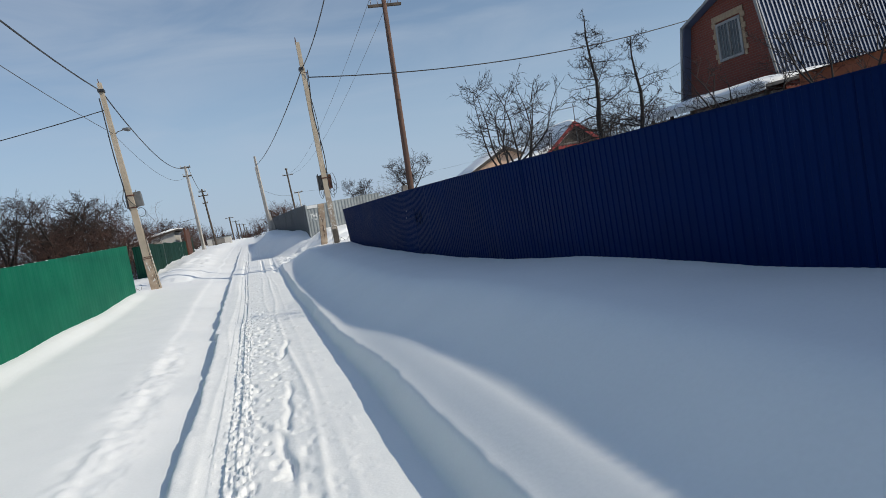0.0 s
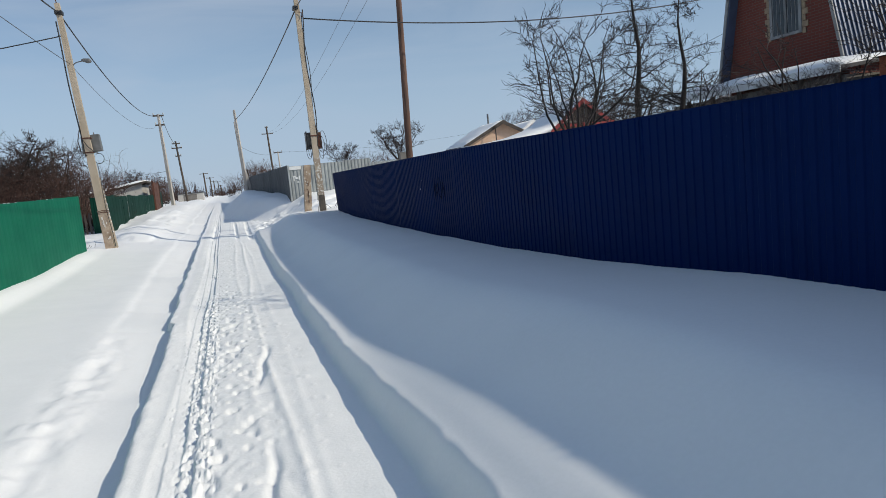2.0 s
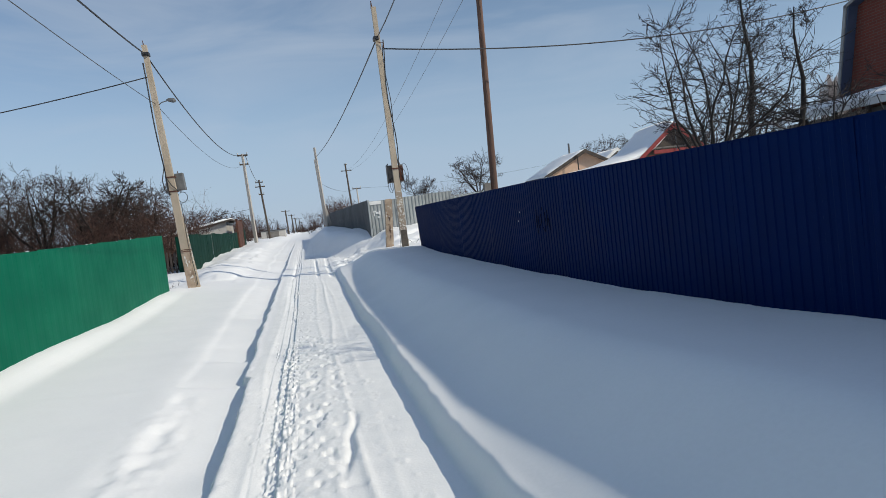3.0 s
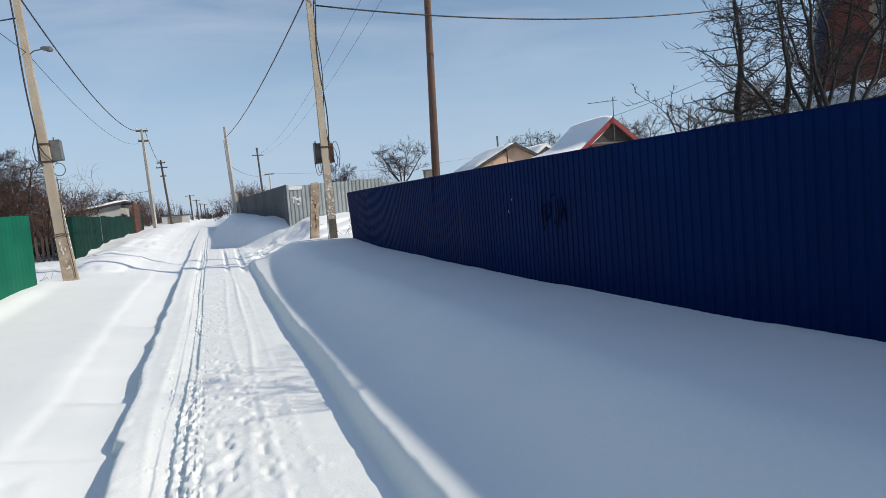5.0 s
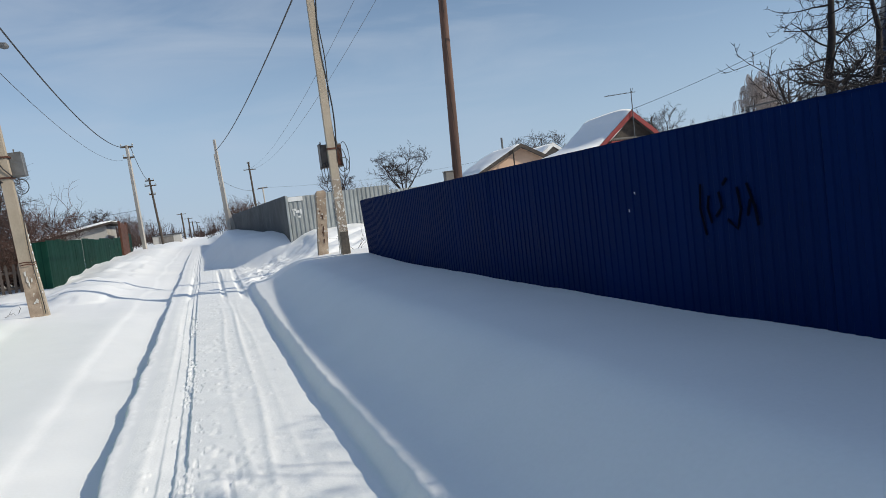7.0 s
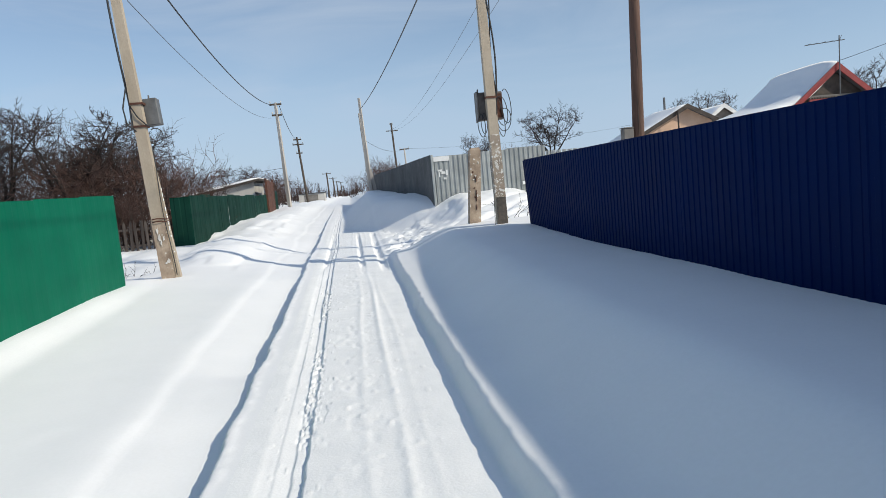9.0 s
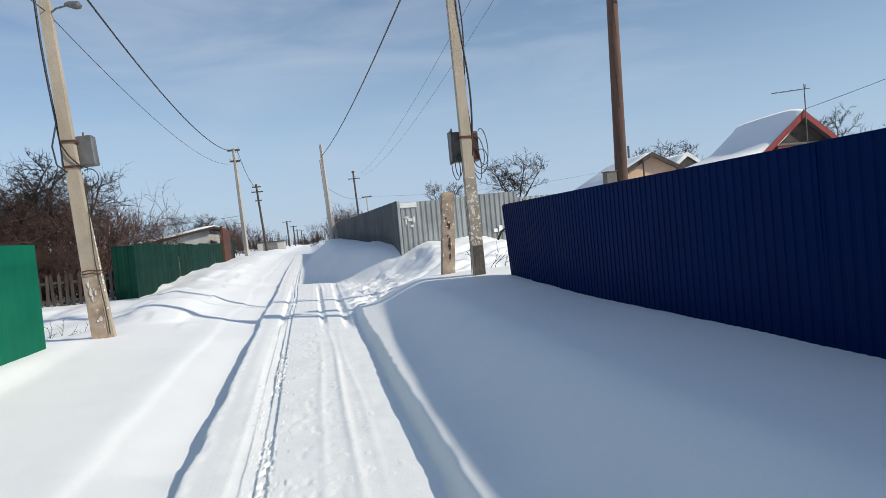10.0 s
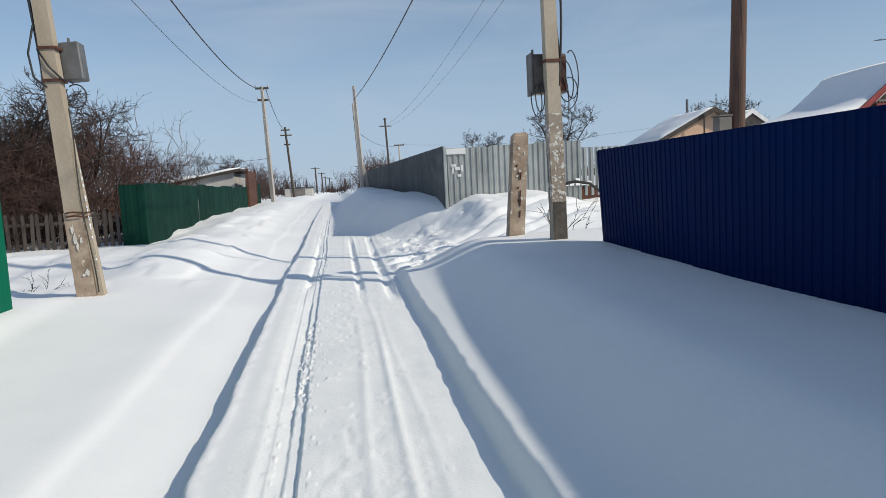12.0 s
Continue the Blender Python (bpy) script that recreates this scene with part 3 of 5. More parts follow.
def dark_green_fence():
    f = thing("dark_green_fence", (-4.4, 40, floor_at(-4.4, 40)), "dark green sheet fence behind a snow bank", "fence")
    me = sheet_mesh("panel", 1.5, 0.0, 1.75, 0.75, 0.006, DARK_GREEN)
    for v in me.vertices:
        v.co.x = -v.co.x
    y = 31.3
    for k in range(16):
        if 12 <= k <= 13:
            continue
        piece("panel", me, f, -4.42 + 0.012 * math.sin(k * 5.3), y + 1.5 * k, 0.18 + 0.03 * math.sin(k * 1.9) + (0.25 if k > 13 else 0.0))
    side = sheet_mesh("end_panel", 0.55, 0.0, 1.73, 0.275, 0.012, DARK_GREEN, "x")
    piece("end_panel", side, f, -4.95, 31.28, 0.17)
    post = Shape().box((-0.035, -0.035, 0), (0.035, 0.035, 1.6), bevel=0.006).mesh("post", DARK_GREEN)
    for k in range(10):
        piece("post", post, f, -4.48, 31.4 + 2.4 * k, 0.3)


dark_green_fence()


def rusty_gate():
    f = thing("rusty_gate", (-4.3, 51, floor_at(-4.3, 51)), "rusty red-brown steel gate beside the green fence", "gate")
    part("leaf", Shape().box((-4.36, 49.4, 0.9), (-4.32, 51.0, 2.75), bevel=0.008), RUST, f)
    part("leaf", Shape().box((-4.36, 51.04, 0.9), (-4.32, 52.4, 2.7), bevel=0.008), RUST, f)
    for y in (49.3, 52.5):
        part("gate_post", Shape().box((-4.42, y - 0.06, 0.6), (-4.30, y + 0.06, 2.85), bevel=0.01), RUST, f)
    for z in (1.3, 2.3):
        part("crossbar", Shape().box((-4.31, 49.45, z - 0.02), (-4.29, 52.35, z + 0.02)), RUST, f)


rusty_gate()


def grey_fences():
    f = thing("zinc_sheet_fence", (2.52, 31.2, floor_at(2.52, 31.2)), "grey zinc profiled sheet fence turning a corner above snow", "fence")
    # lane side faces away from the sun; its shade is in the sheet colour
    me = sheet_mesh("panel", 1.15, 0.0, 1.75, 0.144, 0.02, SHADE_SIDE_SHEET)
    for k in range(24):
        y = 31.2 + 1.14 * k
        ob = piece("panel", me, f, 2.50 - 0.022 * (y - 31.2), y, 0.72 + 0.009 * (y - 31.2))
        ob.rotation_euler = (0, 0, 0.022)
    # end side faces the sun and takes the lighter zinc colour
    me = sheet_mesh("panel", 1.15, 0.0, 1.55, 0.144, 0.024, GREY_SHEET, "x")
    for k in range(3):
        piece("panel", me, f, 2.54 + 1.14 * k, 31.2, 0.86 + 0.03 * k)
    slat = sheet_mesh("short_panel", 0.144, 0.0, 1.2, 0.144, 0.024, GREY_SHEET, "x")
    for k in range(6):
        piece("short_panel", slat, f, 6.0 + 0.17 * k, 31.25, 1.1)
    me2 = sheet_mesh("panel", 1.15, 0.0, 1.35, 0.144, 0.024, GREY_SHEET, "x")
    for k in range(4):
        piece("panel", me2, f, 7.05 + 1.14 * k, 31.3, 0.95)
    part("corner_post", Shape().box((2.50, 31.12, 0.5), (2.57, 31.19, 2.46), bevel=0.01), GREY_SHEET, f)
    part("base_board", Shape().box((4.0, 31.24, 0.9), (8.6, 31.29, 1.34), bevel=0.008), RUST, f, "rusty red base board")
    for z in (1.3, 2.15):
        part("rail", Shape().box((2.6, 31.24, z - 0.02), (6.0, 31.28, z + 0.02)), GREY_SHEET, f)
    part("notice", Shape().box((2.58, 31.150, 2.26), (3.05, 31.158, 2.40)), WHITE_PAINT, f, "white notice strip")
    s = Shape()
    for x0, z0, x1, z1 in ((2.68, 1.95, 2.80, 2.02), (2.70, 1.80, 2.74, 1.98), (2.78, 1.88, 2.90, 1.96), (2.92, 1.84, 2.97, 2.00), (2.84, 1.72, 2.92, 1.78)):
        s.box((x0, 31.150, z0), (x1, 31.158, z1))
    part("paint_patch", s, WHITE_PAINT, f, "white paint daubs")
    s = Shape()
    for i in range(7):
        x0 = 5.2 + i * 0.15
        s.box((x0, 31.150, 1.36), (x0 + 0.11, 31.158, 1.46 + 0.09 * math.sin(i * 2.1)))
    part("stuck_snow", s, SNOW, f, "snow stuck on the sheets")


grey_fences()


def picket_fence():
    f = thing("picket_fence", (-8, 31.4, floor_at(-8, 31.4)), "dark weathered wooden picket fence under bare shrubs", "fence")
    rng = random.Random(4)
    me = Shape().prism([(0, 0, 0), (0.075, 0, 0), (0.075, 0, 0.95), (0.037, 0, 1.02), (0, 0, 0.95)], (0, 0.02, 0)).mesh("picket", PICKET_WOOD)
    for k in range(62):
        ob = piece("picket", me, f, -5.1 - 0.155 * k, 31.4 + 0.012 * rng.random(), 0.32 + 0.05 * rng.random())
        ob.rotation_euler = (0, rng.uniform(-0.05, 0.05), 0)
    for z in (0.62, 1.08):
        part("rail", Shape().box((-14.8, 31.43, z), (-5.0, 31.47, z + 0.06)), PICKET_WOOD, f)


picket_fence()


# ---- poles and wires ----
def pole_shape(base, top, r0, r1, sides, turn=0.0, bury=0.6, squash=1.0):
    base, top = Vector(base), Vector(top)
    low = base + (base - top).normalized() * bury
    n = 8
    return Shape().tube([low.lerp(top, i / n) for i in range(n + 1)], [r0 + (r1 - r0) * i / n for i in range(n + 1)], sides, turn, squash)


def insulator(f, x, y, z, lean=0.0):
    part("insulator", Shape().tube([(x, y, z), (x + lean, y, z + 0.05), (x + lean, y, z + 0.07), (x + lean, y, z + 0.12), (x + lean, y, z + 0.15)],
                                   [0.012, 0.014, 0.05, 0.045, 0.02], 8), PORCELAIN, f, "white porcelain insulator")


def strap(f, x, y, z, w, d, mat=RUST):
    s = Shape()
    s.box((x - w - 0.012, y - d - 0.012, z - 0.018), (x + w + 0.012, y - d + 0.004, z + 0.018))
    s.box((x - w - 0.012, y + d - 0.004, z - 0.018), (x + w + 0.012, y + d + 0.012, z + 0.018))
    s.box((x - w - 0.012, y - d, z - 0.018), (x - w + 0.004, y + d, z + 0.018))
    s.box((x + w - 0.004, y - d, z - 0.018), (x + w + 0.012, y + d, z + 0.018))
    part("strap", s, mat, f, "rusty steel strap")


def sagging(a, b, sag, n=24):
    a, b = Vector(a), Vector(b)
    return [a.lerp(b, i / n) - Vector((0, 0, 4 * sag * (i / n) * (1 - i / n))) for i in range(n + 1)]


def wire(a, b, sag, r=0.011, mat=CABLE, label="black overhead cable sagging between poles"):
    single("overhead_wire", Shape().tube(sagging(a, b, sag), r, 5), mat, a, label, "cable", "overhead wires", smooth=True)


RP0, RP1 = Vector((2.74, 23.4, 0.75)), Vector((2.65, 23.4, 7.65))
LP0, LP1 = Vector((-3.40, 24.5, 0.36)), Vector((-3.83, 24.5, 7.30))


def along(a, b, z):
    return a.lerp(b, (z - a.z) / (b.z - a.z))


def scrap(r, x, y, z, w, h):
    """A ragged flat outline facing the lane."""
    return [(x + w * r.uniform(0.45, 1.25) * math.cos(a), y, z + h * r.uniform(0.45, 1.25) * math.sin(a)) for a in np.linspace(0, 5.5, 8)]


def right_pole():
    f = thing("utility_pole", RP0, "tapered concrete utility pole with a rusty meter box and torn notices", "pole", "concrete utility poles")
    part("shaft", pole_shape(RP0, RP1, 0.135, 0.09, 4, radians(45), 0.5, 0.85), CONCRETE, f)
    part("tip", Shape().tube([RP1 - Vector((0.05, 0, 0.05)), RP1 + Vector((-0.05, 0, 0.18))], [0.03, 0.012], 5), RUST, f, "bent steel top pin")
    p = along(RP0, RP1, 2.85)
    box = part("meter_box", Shape().box((2.51, p.y + 0.13, 2.64), (2.96, p.y + 0.33, 3.14), bevel=0.012), BOX_STEEL, f, "dark rusty steel meter box")
    part("box_lid", Shape().box((2.485, p.y + 0.11, 2.62), (2.51, p.y + 0.34, 3.16), bevel=0.006), BOX_STEEL, box)
    part("rust_patch", Shape().box((2.84, p.y + 0.122, 2.67), (2.955, p.y + 0.13, 3.10)), RUST, box, "flaking rust patch")
    for dx in (-0.20, 0.16):
        part("lug", Shape().box((p.x + dx, p.y + 0.15, 3.14), (p.x + dx + 0.02, p.y + 0.19, 3.20)), BOX_STEEL, box)
    strap(f, p.x, p.y, 3.02, 0.086, 0.075)
    rng = random.Random(2)
    # shreds of old notices and paint on the shaft
    taper = lambda z: 0.135 - 0.045 * (z - 0.25) / 7.4
    part("pasted_sleeve", Shape().tube([along(RP0, RP1, z) for z in (1.22, 1.6, 2.0, 2.36)], [taper(z) + 0.004 for z in (1.22, 1.6, 2.0, 2.36)], 4, radians(45), 0.85), PASTED, f, "pasted remains of old notices")
    for k in range(22):
        z = 1.22 + 1.08 * rng.random() ** 1.2
        c = along(RP0, RP1, z)
        w = 0.092 - 0.004 * z
        x = c.x + rng.uniform(-w * 0.85, w * 0.7)
        dx, dz = rng.uniform(0.010, 0.060), rng.uniform(0.012, 0.065)
        x1 = min(x + dx, c.x + w * 0.9)
        yy = c.y - w * 0.885 - 0.004
        part("paper_shred", Shape().prism(scrap(rng, (x + x1) / 2, yy, z + dz / 2, (x1 - x) / 2, dz / 2), (0, -0.004, 0)), PAPER, f, "torn white paper shred")
    c = along(RP0, RP1, 1.05)
    part("painted_band", Shape().box((c.x - 0.086, c.y - 0.086, 0.70), (c.x + 0.088, c.y - 0.078, 1.24)), DARK_PAINT, f, "dark worn painted band")
    # service cables down the shaft and in loops under the box
    part("cable", Shape().tube([along(RP0, RP1, z) + Vector((0.10 + 0.045 * math.sin(z * 2.1), -0.06, 0)) for z in np.arange(2.7, 6.85, 0.2)], 0.016, 5), CABLE, f, smooth=True)
    part("cable", Shape().tube([along(RP0, RP1, z) + Vector((0.11 + 0.03 * math.sin(z * 2.7 + 1), -0.02, 0)) for z in np.arange(3.0, 6.7, 0.2)], 0.012, 5), CABLE, f, smooth=True)
    for cx, cz, rx, rz, lean, start in ((0.20, 2.78, 0.10, 0.26, 0.10, 0.3), (0.24, 2.62, 0.12, 0.20, -0.05, 0.0), (0.17, 2.66, 0.07, 0.34, 0.12, 0.6), (0.28, 2.86, 0.09, 0.30, 0.06, 0.2), (-0.13, 2.58, 0.05, 0.18, 0.0, 0.9), (-0.17, 2.54, 0.06, 0.20, 0.05, 0.5)):
        pts = [(p.x + cx + rx * math.sin(q) + lean * (cz - rz * math.cos(q) - 2.7), p.y + 0.03 + 0.02 * q, cz + rz * math.cos(q)) for q in np.linspace(-start - 0.3, 5.9 - start, 20)]
        part("cable_loop", Shape().tube(pts, 0.0075, 5), CABLE, f, smooth=True)
    part("ground_wire", Shape().tube([(p.x - 0.115, p.y - 0.06, 1.9), (p.x - 0.10, p.y - 0.07, 1.3), (p.x - 0.12, p.y - 0.08, 0.7)], 0.006, 4), ALU_WIRE, f)
    t = along(RP0, RP1, 6.72)
    part("hook", Shape().tube([(t.x, t.y - 0.1, 6.62), (t.x + 0.12, t.y - 0.12, 6.60), (t.x + 0.14, t.y - 0.12, 6.50), (t.x + 0.09, t.y - 0.12, 6.46)], 0.012, 5), RUST, f)
    part("clamp", Shape().box((t.x - 0.13, t.y - 0.14, 6.70), (t.x + 0.02, t.y + 0.12, 6.80), bevel=0.01), CABLE, f, "black cable clamp")


def left_pole():
    f = thing("utility_pole", LP0, "leaning tan utility pole spliced to a stub, with meter boxes", "pole", "concrete utility poles")
    part("shaft", pole_shape(along(LP0, LP1, 1.33) + Vector((-0.02, 0, 0)), LP1, 0.150, 0.095, 4, radians(45), 0.05, 0.9), CONCRETE, f)
    part("foot", pole_shape(LP0 + Vector((-0.02, 0, 0)), along(LP0, LP1, 1.42) + Vector((-0.02, 0, 0)), 0.172, 0.162, 4, radians(45), 0.5, 0.9), FLAKED, f, "mottled concrete foot")
    a, b = LP0 + Vector((0.125, -0.01, 0)), along(LP0, LP1, 2.37) + Vector((0.075, -0.01, 0))
    part("splint", pole_shape(a, b, 0.10, 0.05, 4, radians(45), 0.4), CONCRETE, f, "narrow splint post beside the shaft")
    for z in (1.36, 1.41):
        c = along(LP0, LP1, z)
        part("wire_tie", Shape().tube([(c.x + 0.16 * math.cos(q), c.y + 0.15 * math.sin(q), z + 0.01 * math.sin(3 * q)) for q in np.linspace(0, 6.28, 13)], 0.010, 4), RUST, f, "twisted rusty tie wire")
    p = along(LP0, LP1, 3.4)
    box = part("meter_box", Shape().box((p.x + 0.06, p.y + 0.12, 3.13), (p.x + 0.31, p.y + 0.36, 3.62), Matrix.Translation(p) @ Matrix.Rotation(radians(-4), 4, "Y") @ Matrix.Translation(-p), 0.014), LIGHT_STEEL, f, "grey steel meter box")
    part("meter_box", Shape().box((p.x - 0.19, p.y + 0.10, 3.12), (p.x - 0.03, p.y + 0.33, 3.60), bevel=0.012), BOX_STEEL, f, "dark steel meter box")
    part("lug", Shape().box((p.x + 0.14, p.y + 0.2, 3.64), (p.x + 0.16, p.y + 0.24, 3.70)), BOX_STEEL, box)
    strap(f, p.x + 0.0, p.y, 3.52, 0.10, 0.09)
    q = along(LP0, LP1, 3.08)
    strap(f, q.x, q.y, 3.11, 0.105, 0.095)
    part("cable", Shape().tube([along(LP0, LP1, z) + Vector((-0.115 - 0.035 * math.sin((z - 3.2) * 0.9) ** 2, -0.05, 0)) for z in np.arange(3.0, 6.95, 0.2)], 0.020, 5), CABLE, f, smooth=True)
    part("cable", Shape().tube([(p.x - 0.15, p.y - 0.08, 3.8), (p.x - 0.24, p.y - 0.08, 3.45), (p.x - 0.20, p.y - 0.08, 3.15), (p.x - 0.05, p.y - 0.1, 3.02)], 0.014, 5), CABLE, f, smooth=True)
    part("cable", Shape().tube([(p.x - 0.12, p.y - 0.11, 3.5), (p.x + 0.0, p.y - 0.12, 3.28), (p.x + 0.14, p.y - 0.11, 3.12), (p.x + 0.2, p.y + 0.1, 3.10)], 0.013, 5), CABLE, f, smooth=True)
    part("cable_loop", Shape().tube([(p.x + 0.22 + 0.13 * math.sin(a) , p.y + 0.1, 2.93 + 0.15 * math.cos(a)) for a in np.linspace(-0.6, 5.4, 16)], 0.009, 4), CABLE, f, smooth=True)
    part("ground_wire", Shape().tube([along(LP0, LP1, z) + Vector((0.125 + 0.02 * math.sin(z * 3), -0.10, 0)) for z in np.arange(0.35, 2.95, 0.2)], 0.009, 4), CABLE, f)
    rng = random.Random(9)
    for k in range(6):
        z = 0.55 + 0.75 * rng.random()
        c = along(LP0, LP1, z)
        x, dx, dz = c.x + rng.uniform(-0.09, 0.04), rng.uniform(0.03, 0.075), rng.uniform(0.04, 0.15)
        yy = c.y - 0.117
        part("paper_shred", Shape().prism(scrap(rng, x + dx / 2, yy, z + dz / 2, dx / 2, dz / 2), (0, -0.005, 0)), PAPER, f, "torn white paper shred")
    for k in range(26):
        z = 0.5 + 1.5 * rng.random()
        c = along(LP0, LP1, z) + Vector((0.165 - 0.012 * z, 0, 0))
        w, h = rng.uniform(0.006, 0.014), rng.uniform(0.015, 0.06)
        part("stuck_snow", Shape().tube([(c.x, c.y - 0.06, z), (c.x + w * 0.4, c.y - 0.062, z + h * 0.3), (c.x + w * 0.3, c.y - 0.06, z + h * 0.7), (c.x, c.y - 0.058, z + h)], [w * 0.3, w, w * 0.8, w * 0.2], 6), SNOW, f, "snow caught on the splint", smooth=True)
    # lantern on a short bracket
    t = along(LP0, LP1, 5.55)
    lamp = part("bracket", Shape().tube([t, t + Vector((0.16, -0.06, 0.10)), t + Vector((0.34, -0.1, 0.13))], 0.016, 5), LIGHT_STEEL, f)
    part("lantern", Shape().tube([t + Vector((0.30, -0.1, 0.15)), t + Vector((0.36, -0.1, 0.15)), t + Vector((0.50, -0.12, 0.12)), t + Vector((0.56, -0.13, 0.09))], [0.02, 0.05, 0.07, 0.03], 8, squash=0.6), LIGHT_STEEL, lamp, "small grey street lantern")
    part("tip", Shape().tube([LP1 - Vector((0, 0, 0.05)), LP1 + Vector((-0.03, 0, 0.14))], [0.02, 0.01], 5), RUST, f)
    part("clamp", Shape().box((LP1.x - 0.08, LP1.y - 0.14, 6.98), (LP1.x + 0.12, LP1.y + 0.1, 7.08), bevel=0.01), CABLE, f, "black cable clamp")


def stub_post():
    b, t = Vector((2.40, 24.3, 0.85)), Vector((2.51, 24.3, 2.20))
    f = thing("concrete_stub_post", b, "short mottled concrete stub post with rusty stains beside a pole", "post")
    s = Shape()
    w0, w1, d = 0.112, 0.106, 0.10
    low = b + (b - t) * 0.4
    s.add([(low.x - w0, 24.2, low.z), (low.x + w0, 24.2, low.z), (low.x + w0, 24.4, low.z), (low.x - w0, 24.4, low.z),
           (t.x - w1, 24.21, t.z - 0.04), (t.x + w1, 24.21, t.z - 0.04), (t.x + w1, 24.39, t.z - 0.04), (t.x - w1, 24.39, t.z - 0.04),
           (t.x - w1 + 0.035, 24.24, t.z), (t.x + w1 - 0.03, 24.24, t.z + 0.005), (t.x + w1 - 0.03, 24.36, t.z + 0.005), (t.x - w1 + 0.035, 24.36, t.z)],
          [(0, 1, 5, 4), (1, 2, 6, 5), (2, 3, 7, 6), (3, 0, 4, 7), (4, 5, 9, 8), (5, 6, 10, 9), (6, 7, 11, 10), (7, 4, 8, 11), (8, 9, 10, 11), (3, 2, 1, 0)])
    part("shaft", s, FLAKED, f)
    rng = random.Random(3)
    for k in range(12):
        z = 1.0 + 1.0 * rng.random()
        x = 2.40 + 0.07 * (z - 1) + rng.uniform(-0.08, 0.07)
        dx, dz = rng.uniform(0.015, 0.05), rng.uniform(0.02, 0.07)
        part("stain", Shape().prism(scrap(rng, x + dx / 2, 24.203, z + dz / 2, dx / 2, dz / 2), (0, -0.005, 0)), PAPER if k % 3 else RUST, f, "flaked patch")
    for z in (1.02, 1.18, 1.30, 1.55):
        part("bare_rebar", Shape().tube([(2.44 + 0.06 * (z - 1), 24.197, z), (2.45 + 0.06 * (z - 1), 24.192, z + 0.10)], 0.009, 5), RUST, f, "exposed rusty rebar")


def brown_pole():
    b, t = Vector((5.84, 24.4, 0.6)), Vector((6.12, 24.4, 9.15))
    f = thing("wooden_utility_pole", b, "tall brown round wooden utility pole with a crossarm", "pole")
    part("shaft", pole_shape(b, t, 0.125, 0.085, 12), BROWN_WOOD, f, smooth=True)
    part("crossarm", Shape().box((t.x - 0.62, t.y - 0.05, t.z - 0.28), (t.x + 0.62, t.y + 0.05, t.z - 0.18), bevel=0.008), TAR_WOOD, f)
    for dx in (-0.5, -0.25, 0.25, 0.5):
        part("pin", Shape().tube([(t.x + dx, t.y, t.z - 0.18), (t.x + dx, t.y, t.z - 0.05)], 0.01, 5), RUST, f)
        insulator(f, t.x + dx, t.y, t.z - 0.07)
    box = part("junction_box", Shape().box((5.55, 24.30, 1.98), (5.755, 24.48, 2.33), bevel=0.010), GREY_WALL, f, "small grey weathered junction box")
    part("box_lid", Shape().box((5.535, 24.285, 2.332), (5.765, 24.50, 2.350), bevel=0.004), GREY_WALL, box)
    for k in range(5):
        z = 2.2 + 1.3 * k
        c = along(b, t, z)
        part("crack", Shape().tube([(c.x - 0.03 + 0.02 * k % 0.05, c.y - 0.118 + 0.004 * z, z), (c.x - 0.02, c.y - 0.115 + 0.004 * z, z + 0.7)], 0.007, 4), TAR_WOOD, f, "dark drying crack")
    return t


right_pole()
left_pole()
stub_post()
BROWN_TOP = brown_pole()


def far_pole(base, top, arms, mat, r=(0.14, 0.09), label="distant utility pole with crossarms standing by the lane", sides=8):
    base, top = Vector(base), Vector(top)
    f = thing("utility_pole", base, label, "pole", "far utility poles")
    part("shaft", pole_shape(base, top, r[0], r[1], sides, 0.4), mat, f)
    for dz, half in arms:
        c = along(base, top, top.z - dz)
        part("crossarm", Shape().box((c.x - half, c.y - 0.06, c.z - 0.05), (c.x + half, c.y + 0.06, c.z + 0.05)), TAR_WOOD, f)
        for sx in (-0.9, 0.9):
            insulator(f, c.x + half * sx, c.y, c.z + 0.05)
    return top


LM = far_pole((-3.66, 54.5, 0.9), (-3.85, 54.5, 7.55), ((0.10, 0.36), (0.75, 0.30)), FAR_CONCRETE, (0.15, 0.10), "pale concrete utility pole with two short crossarms", 4)
RM = far_pole((1.60, 57.5, 1.0), (1.34, 57.5, 7.87), (), FAR_CONCRETE, (0.17, 0.10), "pale concrete utility pole leaning with a prop", 4)
single("pole_prop", pole_shape((1.95, 57.4, 1.0), (1.60, 57.5, 3.1), 0.17, 0.15, 4, 0.8), FAR_CONCRETE, (1.95, 57.4, 1.0), "thick concrete prop beside a leaning pole", "post")
far_pole((1.66, 62.0, 1.0), (1.36, 62.0, 7.4), (), FAR_CONCRETE, (0.11, 0.07), "thin concrete pole standing behind another pole")
F1 = far_pole((6.60, 99.5, 1.2), (6.30, 99.5, 10.2), ((0.15, 0.20), (1.0, 0.75)), TAR_WOOD, (0.15, 0.11), "dark wooden utility pole with crossarms over the fence")
LD = far_pole((-3.8, 76.0, 1.0), (-4.2, 76.0, 7.3), ((0.25, 0.38), (0.7, 0.5), (1.5, 0.28)), TAR_WOOD, (0.12, 0.09), "dark wooden utility pole with three crossarms")
far_pole((5.75, 76.0, 1.0), (5.65, 76.0, 5.45), ((0.1, 0.45),), FAR_CONCRETE, (0.09, 0.07))
